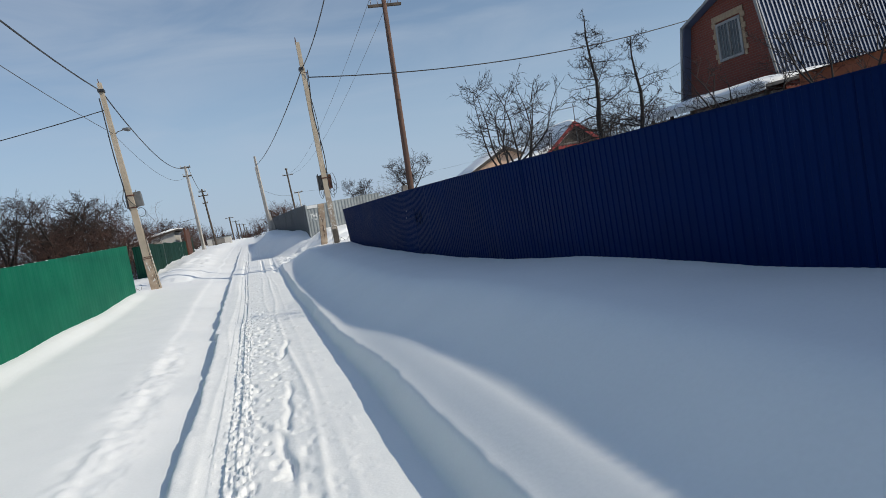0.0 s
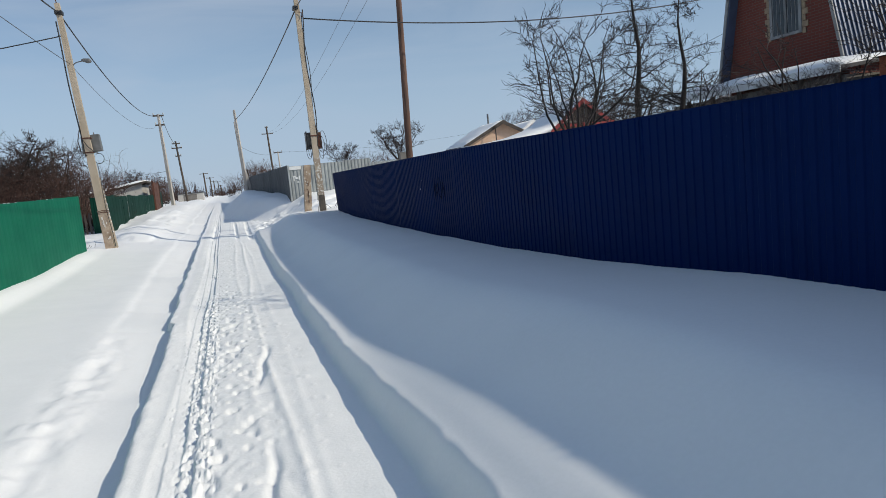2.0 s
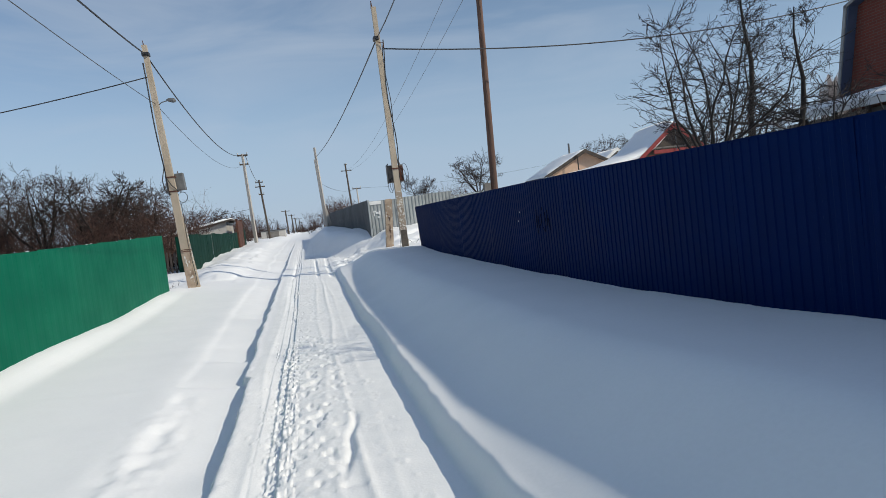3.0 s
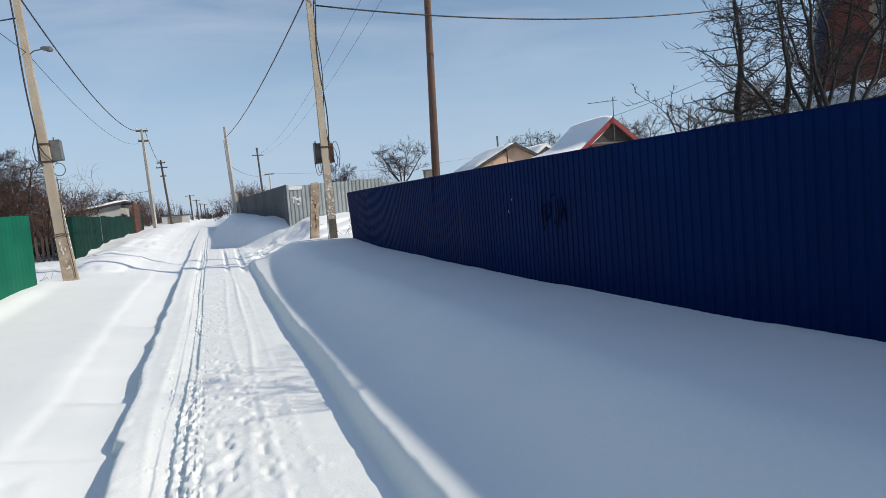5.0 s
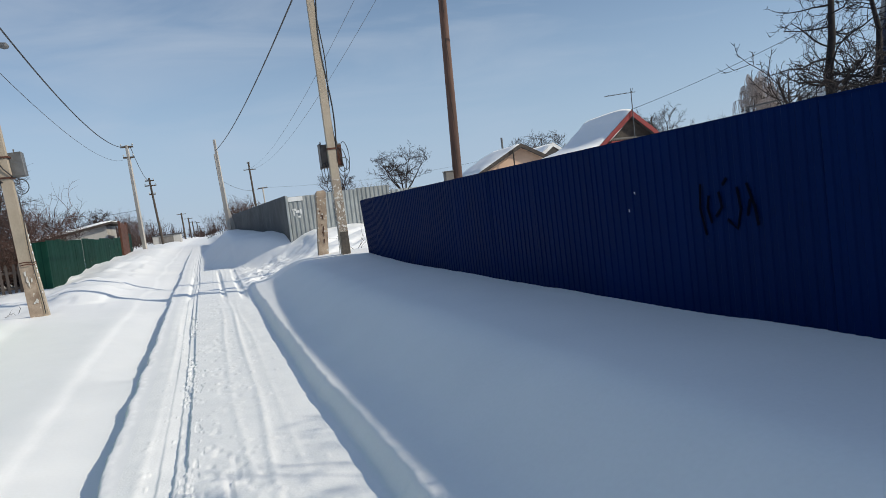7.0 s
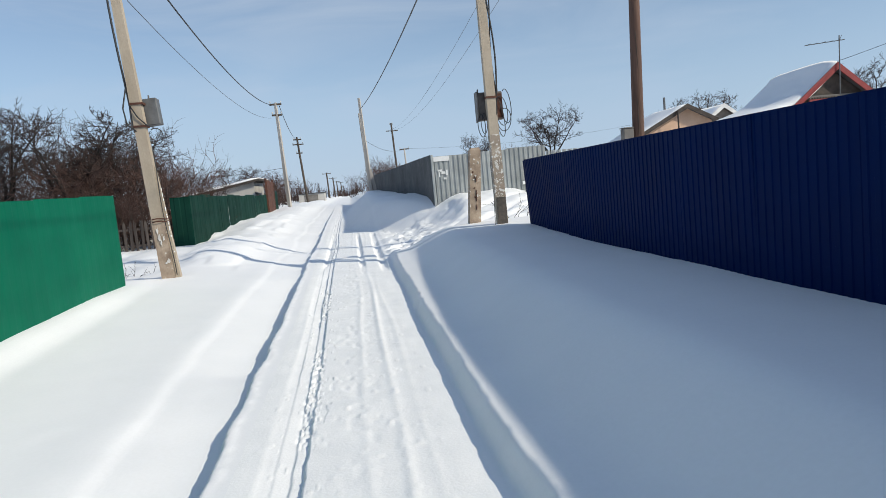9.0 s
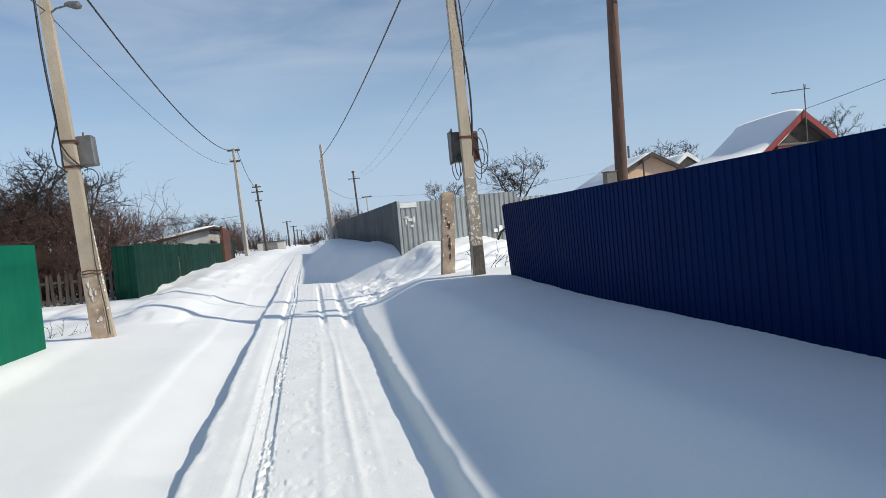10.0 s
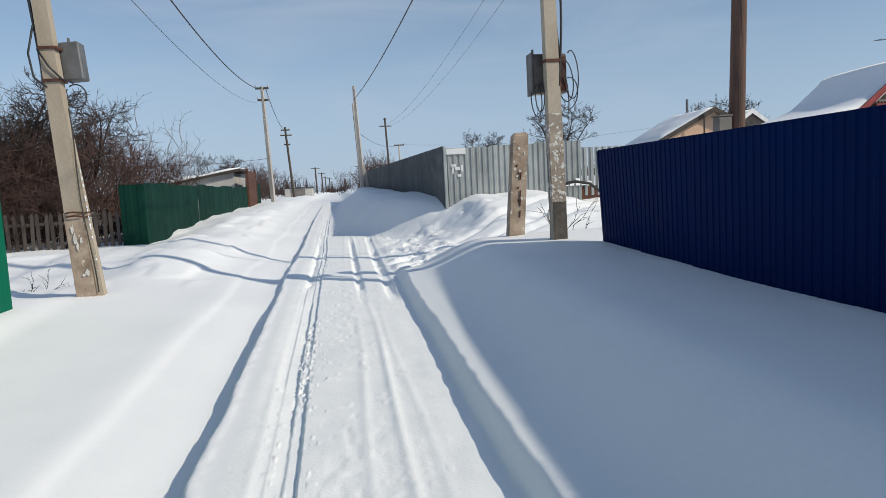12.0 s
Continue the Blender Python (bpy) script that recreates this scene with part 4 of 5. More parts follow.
for x, y, top in ((-3.5, 138.0, 5.95), (-2.9, 160.0, 5.6), (-2.6, 185.0, 5.3), (-1.9, 215.0, 5.6), (-1.5, 255.0, 5.0), (3.6, 110.0, 5.0)):
    far_pole((x, y, 1.0), (x - 0.15, y, top), ((0.2, 0.8),), TAR_WOOD, (0.17, 0.13), "very distant dark utility pole by the snowy lane", 6)

LW = along(LP0, LP1, 7.03)
RW = along(RP0, RP1, 6.80)
THIN = "thin grey overhead wire between poles"
wire(LW, LM - Vector((0.28, 0, 0.1)), 0.75, 0.021)
wire(LM + Vector((0.2, 0, -0.1)), LD - Vector((0, 0, 0.25)), 0.5, 0.021)
wire(LW, (-3.9, -10.0, 7.2), 0.80, 0.021)
wire(along(LP0, LP1, 5.62), LM - Vector((0.3, 0, 0.9)), 0.66, 0.008, ALU_WIRE, THIN)
wire(along(LP0, LP1, 5.62), (-4.2, -10.0, 6.3), 0.45, 0.009, ALU_WIRE, THIN)
wire(along(LP0, LP1, 6.42), (-22.0, 26.0, 5.2), 0.5, 0.016)
wire(LM - Vector((0, 0, 4.0)), (-14.0, 50.0, 3.6), 0.3, 0.012)
wire(RW, RM - Vector((0, 0, 0.75)), 0.42, 0.020)
wire(RW, (2.2, -1.5, 8.6), 1.12, 0.015)
wire(RW + Vector((0.14, 0, -0.34)), (19.3, 24.36, 7.24), 0.51, 0.020)
for dx in (-0.5, 0.25):
    wire(BROWN_TOP + Vector((dx, 0, 0.05)), F1 + Vector((dx, 0, -0.9)), 1.6, 0.008, ALU_WIRE, "thin grey overhead wire between poles")
    wire(BROWN_TOP + Vector((dx, 0, 0.05)), (6.0 + dx, -16.0, 9.2), 1.0, 0.008, ALU_WIRE, "thin grey overhead wire between poles")
wire((5.65, 76.0, 5.4), (30.0, 74.0, 6.0), 0.6, 0.008)
wire(RM - Vector((0, 0, 2.7)), (5.65, 76.0, 5.4), 0.5, 0.012)
wire((18.12, 34.4, 4.72), (24.0, 22.0, 8.4), 0.4, 0.009)


# ---- bare trees and shrubs ----
def branch(s, rng, start, way, length, r, depth, bend, droop, sides, spread, kids, least=0.0055):
    """A crooked limb that kinks at each node, with side shoots thrown out to alternate sides."""
    n = 6 if depth > 1 else 4 if depth == 1 else 3
    pts, p, d = [start], start.copy(), way.normalized()
    kink = d.cross(Vector((rng.gauss(0, 1), rng.gauss(0, 1), rng.gauss(0, 1)))).normalized()
    for i in range(n):
        d = (d + kink * (bend * (0.9 if i % 2 else -0.9)) + Vector((rng.gauss(0, bend), rng.gauss(0, bend), rng.gauss(0, bend) + droop))).normalized()
        p = p + d * (length * rng.uniform(0.75, 1.25) / n)
        pts.append(p.copy())
    r = max(r, least)
    s.tube(pts, [r * (1 - 0.70 * i / n) for i in range(n + 1)], sides if depth > 1 else 3)
    if depth <= 0:
        return
    count = kids[depth]
    for k in range(count):
        a = 0.18 + 0.80 * (k + rng.uniform(0.1, 0.9)) / count
        i = min(int(a * n), n - 1)
        at = pts[i].lerp(pts[i + 1], a * n - i)
        axis = (pts[i + 1] - pts[i]).normalized()
        side = axis.cross(Vector((rng.gauss(0, 1), rng.gauss(0, 1), rng.gauss(0, 1)))).normalized()
        turn = spread * rng.uniform(0.65, 1.55)
        out = (axis * math.cos(turn) + side * math.sin(turn)).normalized()
        long = rng.uniform(0.12, 0.34) if rng.random() < 0.4 else rng.uniform(0.36, 0.66)
        branch(s, rng, at, out, length * long * (1.15 - 0.45 * a), r * 0.58 * (1 - 0.45 * a), depth - 1, bend, droop, sides, spread, kids, least)


def bare_tree(base, height_m, seed, stems, label, twig=TWIG, lean=0.35, kids=(0, 4, 6, 8), spread=0.75, r=0.06, group="bare trees", least=0.0055, reach=1.0, bole=0.0):
    rng = random.Random(seed)
    base = Vector(base)
    f = thing("bare_tree", base, label, "tree", group)
    trunk, crown = Shape(), Shape()
    if bole:
        trunk.tube([base - Vector((0, 0, 0.4)), base + Vector((0.03, 0, bole * 0.5)), base + Vector((0, 0, bole + 0.05))], [r * 2.2, r * 1.8, r * 1.5], 8)
    for k in range(stems):
        a = 6.283 * (k + rng.random() * 0.6) / stems
        way = Vector((math.cos(a) * lean, math.sin(a) * lean, 1.0))
        n, pts, p, d = 7, [base + Vector((math.cos(a) * 0.05, math.sin(a) * 0.05, bole - (0.02 if bole else 0.4)))], None, way.normalized()
        p = pts[0].copy()
        for i in range(n):
            d = (d + Vector((rng.gauss(0, 0.17), rng.gauss(0, 0.17), 0.07))).normalized()
            p = p + d * (height_m * rng.uniform(0.8, 1.0) / n)
            pts.append(p.copy())
        trunk.tube(pts, [r * (1 - 0.85 * i / n) for i in range(n + 1)], 6)
        for q in range(kids[3]):
            u = rng.uniform(0.22, 0.97)
            i = min(int(u * n), n - 1)
            at = pts[i].lerp(pts[i + 1], u * n - i)
            b = rng.uniform(0, 6.283)
            out = Vector((math.cos(b), math.sin(b), rng.uniform(0.1, 0.9)))
            branch(crown, rng, at, out, reach * height_m * rng.uniform(0.22, 0.42) * (1.2 - 0.6 * u), r * 0.42 * (1 - 0.6 * u), 2, 0.125, 0.02, 4, spread, kids, least)
    part("trunk", trunk, BARK, f, smooth=True)
    part("crown", crown, twig, f, "bare leafless twigs")
    return f


def larch(base, height_m, seed, label):
    rng = random.Random(seed)
    base = Vector(base)
    f = thing("bare_tree", base, label, "tree", "bare trees")
    trunk, crown = Shape(), Shape()
    n = 9
    pts = [base + Vector((0.05 * math.sin(i * 1.3), 0.05 * math.cos(i * 1.7), height_m * i / n - 0.3)) for i in range(n + 1)]
    trunk.tube(pts, [0.115 * (1 - 0.88 * i / n) for i in range(n + 1)], 8)
    for k in range(54):
        u = rng.uniform(0.22, 0.98)
        i = min(int(u * n), n - 1)
        at = pts[i].lerp(pts[i + 1], u * n - i)
        a = rng.uniform(0, 6.283)
        out = Vector((math.cos(a), math.sin(a), rng.uniform(-0.05, 0.55)))
        branch(crown, rng, at, out, (1.9 - 1.5 * u) * rng.uniform(0.7, 1.15), 0.034 * (1.1 - u), 2, 0.17, 0.0, 4, 0.95, (0, 6, 7, 0), 0.0055)
    part("trunk", trunk, BARK, f, smooth=True)
    part("crown", crown, BARK, f, "knobbly dark twigs")
    return f


larch((10.1, 17.5, 0.7), 5.6, 1, "dark knobbly bare larch rising behind the blue fence")
larch((11.8, 18.0, 0.7), 5.0, 2, "second dark bare larch beside a brick house")
bare_tree((4.12, 10.1, 0.6), 1.70, 13, 6, "spreading bare fruit tree forking low behind the blue fence", BARK, lean=1.0, kids=(0, 4, 6, 11), r=0.018, least=0.0034, reach=1.0, spread=0.55, bole=1.20)
bare_tree((4.72, 11.0, 0.6), 1.95, 14, 4, "upright bare fruit tree beside a spreading one", BARK, lean=0.40, kids=(0, 4, 5, 10), r=0.022, least=0.0032, reach=0.9, spread=0.55, bole=1.10)
bare_tree((7.9, 15.6, 0.7), 2.9, 5, 5, "bare fruit tree among shrubs behind the blue fence", lean=0.4, kids=(0, 5, 6, 11), r=0.05)
bare_tree((9.6, 14.0, 0.7), 3.2, 7, 5, "low bare shrub tree in front of a brick house", lean=0.6, kids=(0, 5, 6, 10), r=0.045)
bare_tree((12.3, 14.0, 0.7), 3.9, 8, 6, "bare shrub tree in front of a brick house", lean=0.6, kids=(0, 5, 6, 10), r=0.05)
bare_tree((13.2, 11.8, 0.7), 4.6, 9, 6, "bare fruit tree in front of a ribbed roof", lean=0.5, kids=(0, 5, 6, 10), r=0.055)


def shrub(base, height_m, seed, label, spread=0.5, stems_n=30, shoots=11, leaf=5):
    rng = random.Random(seed)
    base = Vector(base)
    f = thing("bare_shrub", base, label, "shrub", "bare shrubs")
    stems, twigs = Shape(), Shape()
    for k in range(stems_n):
        a = rng.uniform(0, 6.283)
        foot = base + Vector((rng.gauss(0, 0.45), rng.gauss(0, 0.45), -0.3))
        way = Vector((math.cos(a) * spread * rng.random(), math.sin(a) * spread * rng.random(), 1))
        d, p, pts, n = way.normalized(), foot.copy(), [foot], 6
        for i in range(n):
            d = (d + Vector((rng.gauss(0, 0.13), rng.gauss(0, 0.13), 0.0))).normalized()
            p = p + d * (height_m * rng.uniform(0.75, 1.05) / n)
            pts.append(p.copy())
        stems.tube(pts, [0.020 * (1 - 0.8 * i / n) for i in range(n + 1)], 4)
        for q in range(shoots):
            u = rng.uniform(0.12, 0.97)
            i = min(int(u * n), n - 1)
            at = pts[i].lerp(pts[i + 1], u * n - i)
            out = Vector((rng.gauss(0, 0.9), rng.gauss(0, 0.9), rng.uniform(0.0, 1.3)))
            branch(twigs, rng, at, out, height_m * rng.uniform(0.16, 0.36), 0.012, 1, 0.20, 0.02, 3, 0.75, (0, leaf, leaf, 0))
    part("trunk", stems, TWIG, f)
    part("crown", twigs, RED_TWIG, f, "dense thin russet twigs")
    return f


SHRUBS = [shrub((-7.2, 33.4, 0.6), 3.5, 21, "dense russet bare shrub behind a picket fence"),
          shrub((-9.6, 33.8, 0.6), 3.8, 22, "dense russet bare shrub behind a picket fence", 0.7),
          shrub((-12.2, 33.6, 0.6), 3.6, 23, "dense russet bare shrub behind a picket fence", 0.6)]
FAR_SHRUBS = [shrub((-6.2, 57.0, 0.8), 3.3, 24, "bare russet shrub standing in snow", 0.6, 20, 7, 4), shrub((2.6, 60.5, 0.9), 2.9, 25, "bare russet shrub standing in snow", 0.6, 18, 7, 4)]
rng = random.Random(77)
for x, y, s, k in ((-6.4, 35.6, 1.0, 1), (-7.9, 33.0, 0.95, 2), (-9.9, 34.6, 1.0, 0), (-11.6, 33.2, 0.95, 1), (-14.6, 32.6, 0.9, 2), (-8.8, 37.5, 1.2, 1), (-12.5, 37.5, 1.25, 0), (-17.0, 38.5, 1.3, 1), (-5.9, 33.0, 0.92, 1), (-8.4, 35.0, 1.08, 0), (-10.9, 35.2, 1.05, 2), (-13.6, 34.4, 1.1, 1), (-15.4, 33.6, 1.0, 0), (-17.6, 35.0, 1.1, 2), (-6.3, 36.2, 0.9, 2),
                   (-5.4, 38.5, 0.75, 0), (-20.0, 34.0, 1.15, 1), (-22.5, 35.0, 1.1, 0), (-25.5, 35.5, 1.2, 2), (-7.5, 31.9, 0.6, 1), (-9.0, 32.2, 0.65, 2), (-6.2, 31.95, 0.55, 0), (-11.0, 32.3, 0.7, 1), (-13.0, 32.2, 0.7, 0),
                   (-5.6, 60.0, 0.85, 1), (-6.0, 64.0, 0.95, 2), (-5.4, 70.0, 1.0, 0), (-6.3, 80.0, 1.2, 1), (-7.8, 88.0, 1.3, 2), (-6.5, 98.0, 1.3, 0), (-9.5, 70.0, 1.1, 2), (-12.0, 60.0, 1.1, 0),
                   (2.2, 64.0, 0.9, 2), (3.2, 68.0, 1.0, 1), (2.4, 74.0, 1.0, 0), (4.0, 84.0, 1.1, 2), (3.0, 95.0, 1.2, 1), (6.0, 108.0, 1.4, 0), (0.8, 120.0, 1.2, 2),
                   (14.0, 62.0, 1.1, 0), (11.5, 58.0, 0.9, 1), (24.5, 40.0, 1.3, 2), (27.0, 41.5, 1.5, 1), (30.0, 42.0, 1.4, 0), (22.0, 52.0, 1.3, 0), (33.0, 41.0, 1.5, 2)):
    z = floor_at(x, y) - 0.05
    s = s * (0.68 if x < -9 and y < 45 else 0.88 if x < 0 and y < 45 else 1.0)
    copy_thing(SHRUBS[k] if y < 45 and x < 0 else FAR_SHRUBS[k % 2], pose(x, y, z, 0, 0, rng.uniform(0, 360)) @ Matrix.Diagonal((s, s, s * rng.uniform(0.78, 1.08), 1)))["label"] = "bare russet shrub standing in snow"
FRUIT = bare_tree((-7.6, 60.0, 0.9), 2.7, 31, 5, "rounded bare fruit tree behind the green fence", lean=0.75, kids=(0, 6, 8, 13), r=0.05, least=0.007, bole=0.9, reach=1.15, spread=0.7)
for x, y, s in ((-6.9, 34.4, 1.12), (-8.3, 33.2, 1.3), (-10.3, 33.4, 1.3), (-12.4, 34.2, 1.4), (-14.6, 34.6, 1.4), (-17.2, 34.2, 1.5), (-20.5, 35.5, 1.55), (-9.5, 36.8, 1.0), (-12.9, 36.4, 1.15), (-16.6, 38.0, 1.25), (12.2, 50.5, 1.2), (8.8, 56.0, 0.9), (-12.0, 46.0, 1.0), (25.0, 56.0, 1.4), (-20.0, 44.0, 1.2), (-24.0, 40.0, 1.1), (-14.5, 40.0, 1.0), (22.5, 38.5, 1.15)):
    copy_thing(FRUIT, pose(x, y, floor_at(x, y), 0, 0, x * 40) @ Matrix.Diagonal((s, s, s, 1)))["label"] = "rounded bare fruit tree in a snowy garden"


FROSTED_TWIG = material("frosted_twigs", (0.36, 0.31, 0.29), (0.24, 0.20, 0.185), rough=0.9, scale=0.9, fine=0.2)


def weeping_birch(base, height_m, seed, label):
    rng = random.Random(seed)
    base = Vector(base)
    f = thing("weeping_birch", base, label, "tree", "bare trees")
    trunk, crown = Shape(), Shape()
    n = 8
    pts = [base + Vector((0.12 * math.sin(i * 1.1), 0.1 * math.cos(i * 1.6), height_m * 0.92 * i / n - 0.3)) for i in range(n + 1)]
    trunk.tube(pts, [0.17 * (1 - 0.85 * i / n) for i in range(n + 1)], 7)
    for k in range(34):
        u = rng.uniform(0.40, 0.99)
        i = min(int(u * n), n - 1)
        at, a = pts[i].lerp(pts[i + 1], u * n - i), rng.uniform(0, 6.283)
        reach, rise = height_m * 0.26 * rng.uniform(0.4, 1.1) * (1.35 - 0.7 * u), height_m * rng.uniform(0.02, 0.16)
        limb = [at + Vector((math.cos(a) * reach * q, math.sin(a) * reach * q, rise * math.sin(q * 2.2))) for q in (0, 0.3, 0.6, 0.85, 1.0)]
        crown.tube(limb, [0.045, 0.035, 0.026, 0.018, 0.012], 4)
        for q in range(34):
            v = rng.uniform(0.25, 1.0) * 3.999
            root = limb[int(v)].lerp(limb[int(v) + 1], v - int(v))
            fall, dx, dy = height_m * rng.uniform(0.08, 0.26), rng.gauss(0, 0.10), rng.gauss(0, 0.10)
            crown.tube([root, root + Vector((dx, dy, -fall * 0.2)), root + Vector((dx * 1.8, dy * 1.8, -fall * 0.6)), root + Vector((dx * 2.0, dy * 2.0, -fall))], [0.013, 0.013, 0.012, 0.008], 3)
    part("trunk", trunk, BARK, f, smooth=True)
    part("crown", crown, FROSTED_TWIG, f, "long pale hanging twigs")


weeping_birch((50.2, 60.0, floor_at(50.2, 60.0)), 8.8, 41, "pale frosted weeping birch far behind the blue fence")
weeping_birch((53.4, 61.5, floor_at(53.4, 61.5)), 8.0, 42, "smaller pale weeping birch beside another birch")


def far_woods():
    rng = random.Random(55)
    s = Shape()
    for k in range(2600):
        x = rng.uniform(-170, 170)
        y = rng.uniform(130, 210) + abs(x) * 0.2
        if abs(x) < 5:
            y += 90
        h = rng.uniform(1.6, 4.2)
        z = floor_at(x, y)
        for q in range(7):
            a, b = rng.uniform(0, 6.283), rng.uniform(0.3, 1.0)
            reach = 0.45 * h * rng.random()
            foot = (x + 0.1 * h * math.cos(a), y, z + 0.25 * h * rng.random() - 0.2)
            s.tube([foot, (x + reach * math.cos(a), y + 0.3 * math.sin(a), z + h * b)], [0.05, 0.015], 3)
    single("far_woods", s, RED_TWIG, (0, 170, 1), "bare brown woods along the horizon", "woods", kind="stuff")


far_woods()


# ---- houses ----
def snow_slab(corners, thick, crown=0.08):
    """A soft pillow of snow over a roof plane given by four corners."""
    a, b, c, d = [Vector(p) for p in corners]
    n, s = 10, Shape()
    verts = []
    for i in range(n + 1):
        for j in range(n + 1):
            u, v = i / n, j / n
            p = a.lerp(b, u).lerp(d.lerp(c, u), v)
            edge = min(u, 1 - u, v, 1 - v) * n
            wob = 0.03 * math.sin(u * 13 + v * 7) + 0.02 * math.sin(v * 17 - u * 5)
            verts.append(p + Vector((0, 0, thick * min(1, 0.35 + 0.65 * min(edge, 1)) + wob * min(edge, 1) + crown * math.sin(math.pi * u) * math.sin(math.pi * v))))
    m = len(verts)
    low = [a.lerp(b, i / n).lerp(d.lerp(c, i / n), j / n) for i in range(n + 1) for j in range(n + 1)]
    faces = []
    for i in range(n):
        for j in range(n):
            k = i * (n + 1) + j
            faces.append((k, k + 1, k + n + 2, k + n + 1))
    ring = [j for j in range(n + 1)] + [i * (n + 1) + n for i in range(1, n + 1)] + [n * (n + 1) + j for j in range(n - 1, -1, -1)] + [i * (n + 1) for i in range(n - 1, 0, -1)]
    for i, k in enumerate(ring):
        q = ring[(i + 1) % len(ring)]
        faces.append((k, q, m + q, m + k))
    return s.add(verts + low, faces)


def brick_house():
    X0, X1, Y, W = 15.5, 24.5, 18.4, 2.15
    f = thing("brick_house", (X0, Y, 0.6), "dark red brick house with gambrel roof of blue-grey sheet", "house")
    knee, apex, eave = 5.92, 6.45, 3.55
    wall = [(X0, Y - W, 0.3), (X0, Y + W, 0.3), (X0, Y + W, eave), (X0, Y + W * 0.76, knee - 0.05), (X0, Y, apex - 0.06), (X0, Y - W * 0.76, knee - 0.05), (X0, Y - W, eave)]
    part("wall", Shape().prism(wall, (X1 - X0, 0, 0)), RED_BRICK, f)
    for sgn in (-1, 1):
        lower = part("roof_side", Shape().prism([(X0 - 0.3, Y + sgn * (W + 0.16), eave - 0.25), (X0 - 0.3, Y + sgn * W * 0.79, knee), (X0 - 0.3, Y + sgn * W * 0.75, knee), (X0 - 0.3, Y + sgn * (W + 0.10), eave - 0.25)], (X1 - X0 + 0.5, 0, 0)), ROOF_BLUE, f)
        upper = part("roof_top", Shape().prism([(X0 - 0.3, Y + sgn * W * 0.80, knee - 0.02), (X0 - 0.3, Y, apex + 0.02), (X0 - 0.3, Y, apex - 0.03), (X0 - 0.3, Y + sgn * W * 0.80, knee - 0.07)], (X1 - X0 + 0.5, 0, 0)), ROOF_BLUE, f)
        rib = Shape().prism([(0, Y + sgn * (W + 0.165), eave - 0.25), (0.05, Y + sgn * (W + 0.165), eave - 0.25), (0.05, Y + sgn * W * 0.795, knee), (0, Y + sgn * W * 0.795, knee)], (0, sgn * 0.035, 0.008)).mesh("rib", ROOF_BLUE)
        for k in range(62 if sgn < 0 else 0):
            piece("rib", rib, lower, X0 - 0.25 + 0.148 * k, 0, 0)
        barge = Shape()
        barge.prism([(X0 - 0.34, Y + sgn * (W + 0.18), eave - 0.27), (X0 - 0.34, Y + sgn * W * 0.82, knee + 0.01), (X0 - 0.34, Y + sgn * W * 0.775, knee - 0.03), (X0 - 0.34, Y + sgn * (W + 0.10), eave - 0.27)], (0.035, 0, 0))
        barge.prism([(X0 - 0.34, Y + sgn * W * 0.82, knee + 0.01), (X0 - 0.34, Y, apex + 0.05), (X0 - 0.34, Y, apex - 0.03), (X0 - 0.34, Y + sgn * W * 0.80, knee - 0.06)], (0.035, 0, 0))
        part("barge_board", barge, FRAME_PAINT, f, "pale barge board")
    win = part("window", Shape().box((X0 - 0.03, 17.72, 4.45), (X0 + 0.02, 18.72, 5.55)), GLASS, f)
    for y0, y1, z0, z1 in ((17.66, 17.76, 4.4, 5.6), (18.68, 18.78, 4.4, 5.6), (17.76, 18.68, 4.4, 4.48), (17.76, 18.68, 5.52, 5.6), (18.18, 18.25, 4.48, 5.52)):
        part("window_frame", Shape().box((X0 - 0.06, y0, z0), (X0 + 0.01, y1, z1), bevel=0.006), FRAME_PAINT, win)
    for k in range(7):
        y = 17.82 + 0.13 * k
        part("window_bar", Shape().tube([(X0 - 0.09, y, 4.48), (X0 - 0.09, y, 5.52)], 0.010, 5), FRAME_PAINT, win)
    for k in range(8):
        z = 4.36 + 0.165 * k
        w = 0.20 if k % 2 else 0.12
        for y0, y1 in ((17.66 - w, 17.655), (18.785, 18.78 + w)):
            part("quoin", Shape().box((X0 - 0.035, y0, z), (X0 - 0.002, y1, z + 0.155), bevel=0.005), BUFF_BRICK, f)
    part("lintel", Shape().box((X0 - 0.04, 17.5, 5.66), (X0 - 0.002, 18.95, 5.86), bevel=0.006), BUFF_BRICK, f, "buff brick window head")
    # veranda along the gable
    v = thing("veranda", (13.4, 17, 0.6), "grey boarded veranda with a snow-covered lean-to roof", "veranda")
    part("wall", Shape().box((13.4, 14.5, 0.3), (15.46, 20.6, 2.85)), GREY_WALL, v)
    part("roof", Shape().prism([(13.0, 14.3, 3.02), (15.46, 14.3, 3.27), (15.46, 14.3, 3.19), (13.0, 14.3, 2.94)], (0, 6.5, 0)), ROOF_DARK, v)
    part("fascia", Shape().box((12.96, 14.26, 2.88), (13.0, 20.84, 3.06), bevel=0.006), WHITE_PAINT, v)
    part("roof_snow", snow_slab([(12.98, 14.3, 3.02), (15.44, 14.3, 3.27), (15.44, 20.8, 3.27), (12.98, 20.8, 3.02)], 0.14), SNOW, v, "snow on the lean-to roof", smooth=True)
    part("open_frame_beam", Shape().box((13.0, 20.84, 3.03), (13.05, 22.46, 3.065), bevel=0.006), GREY_WALL, v, "bare beam past the roof's end")
    part("open_frame_post", Shape().box((13.0, 22.40, 0.4), (13.06, 22.46, 3.03), bevel=0.006), GREY_WALL, v)
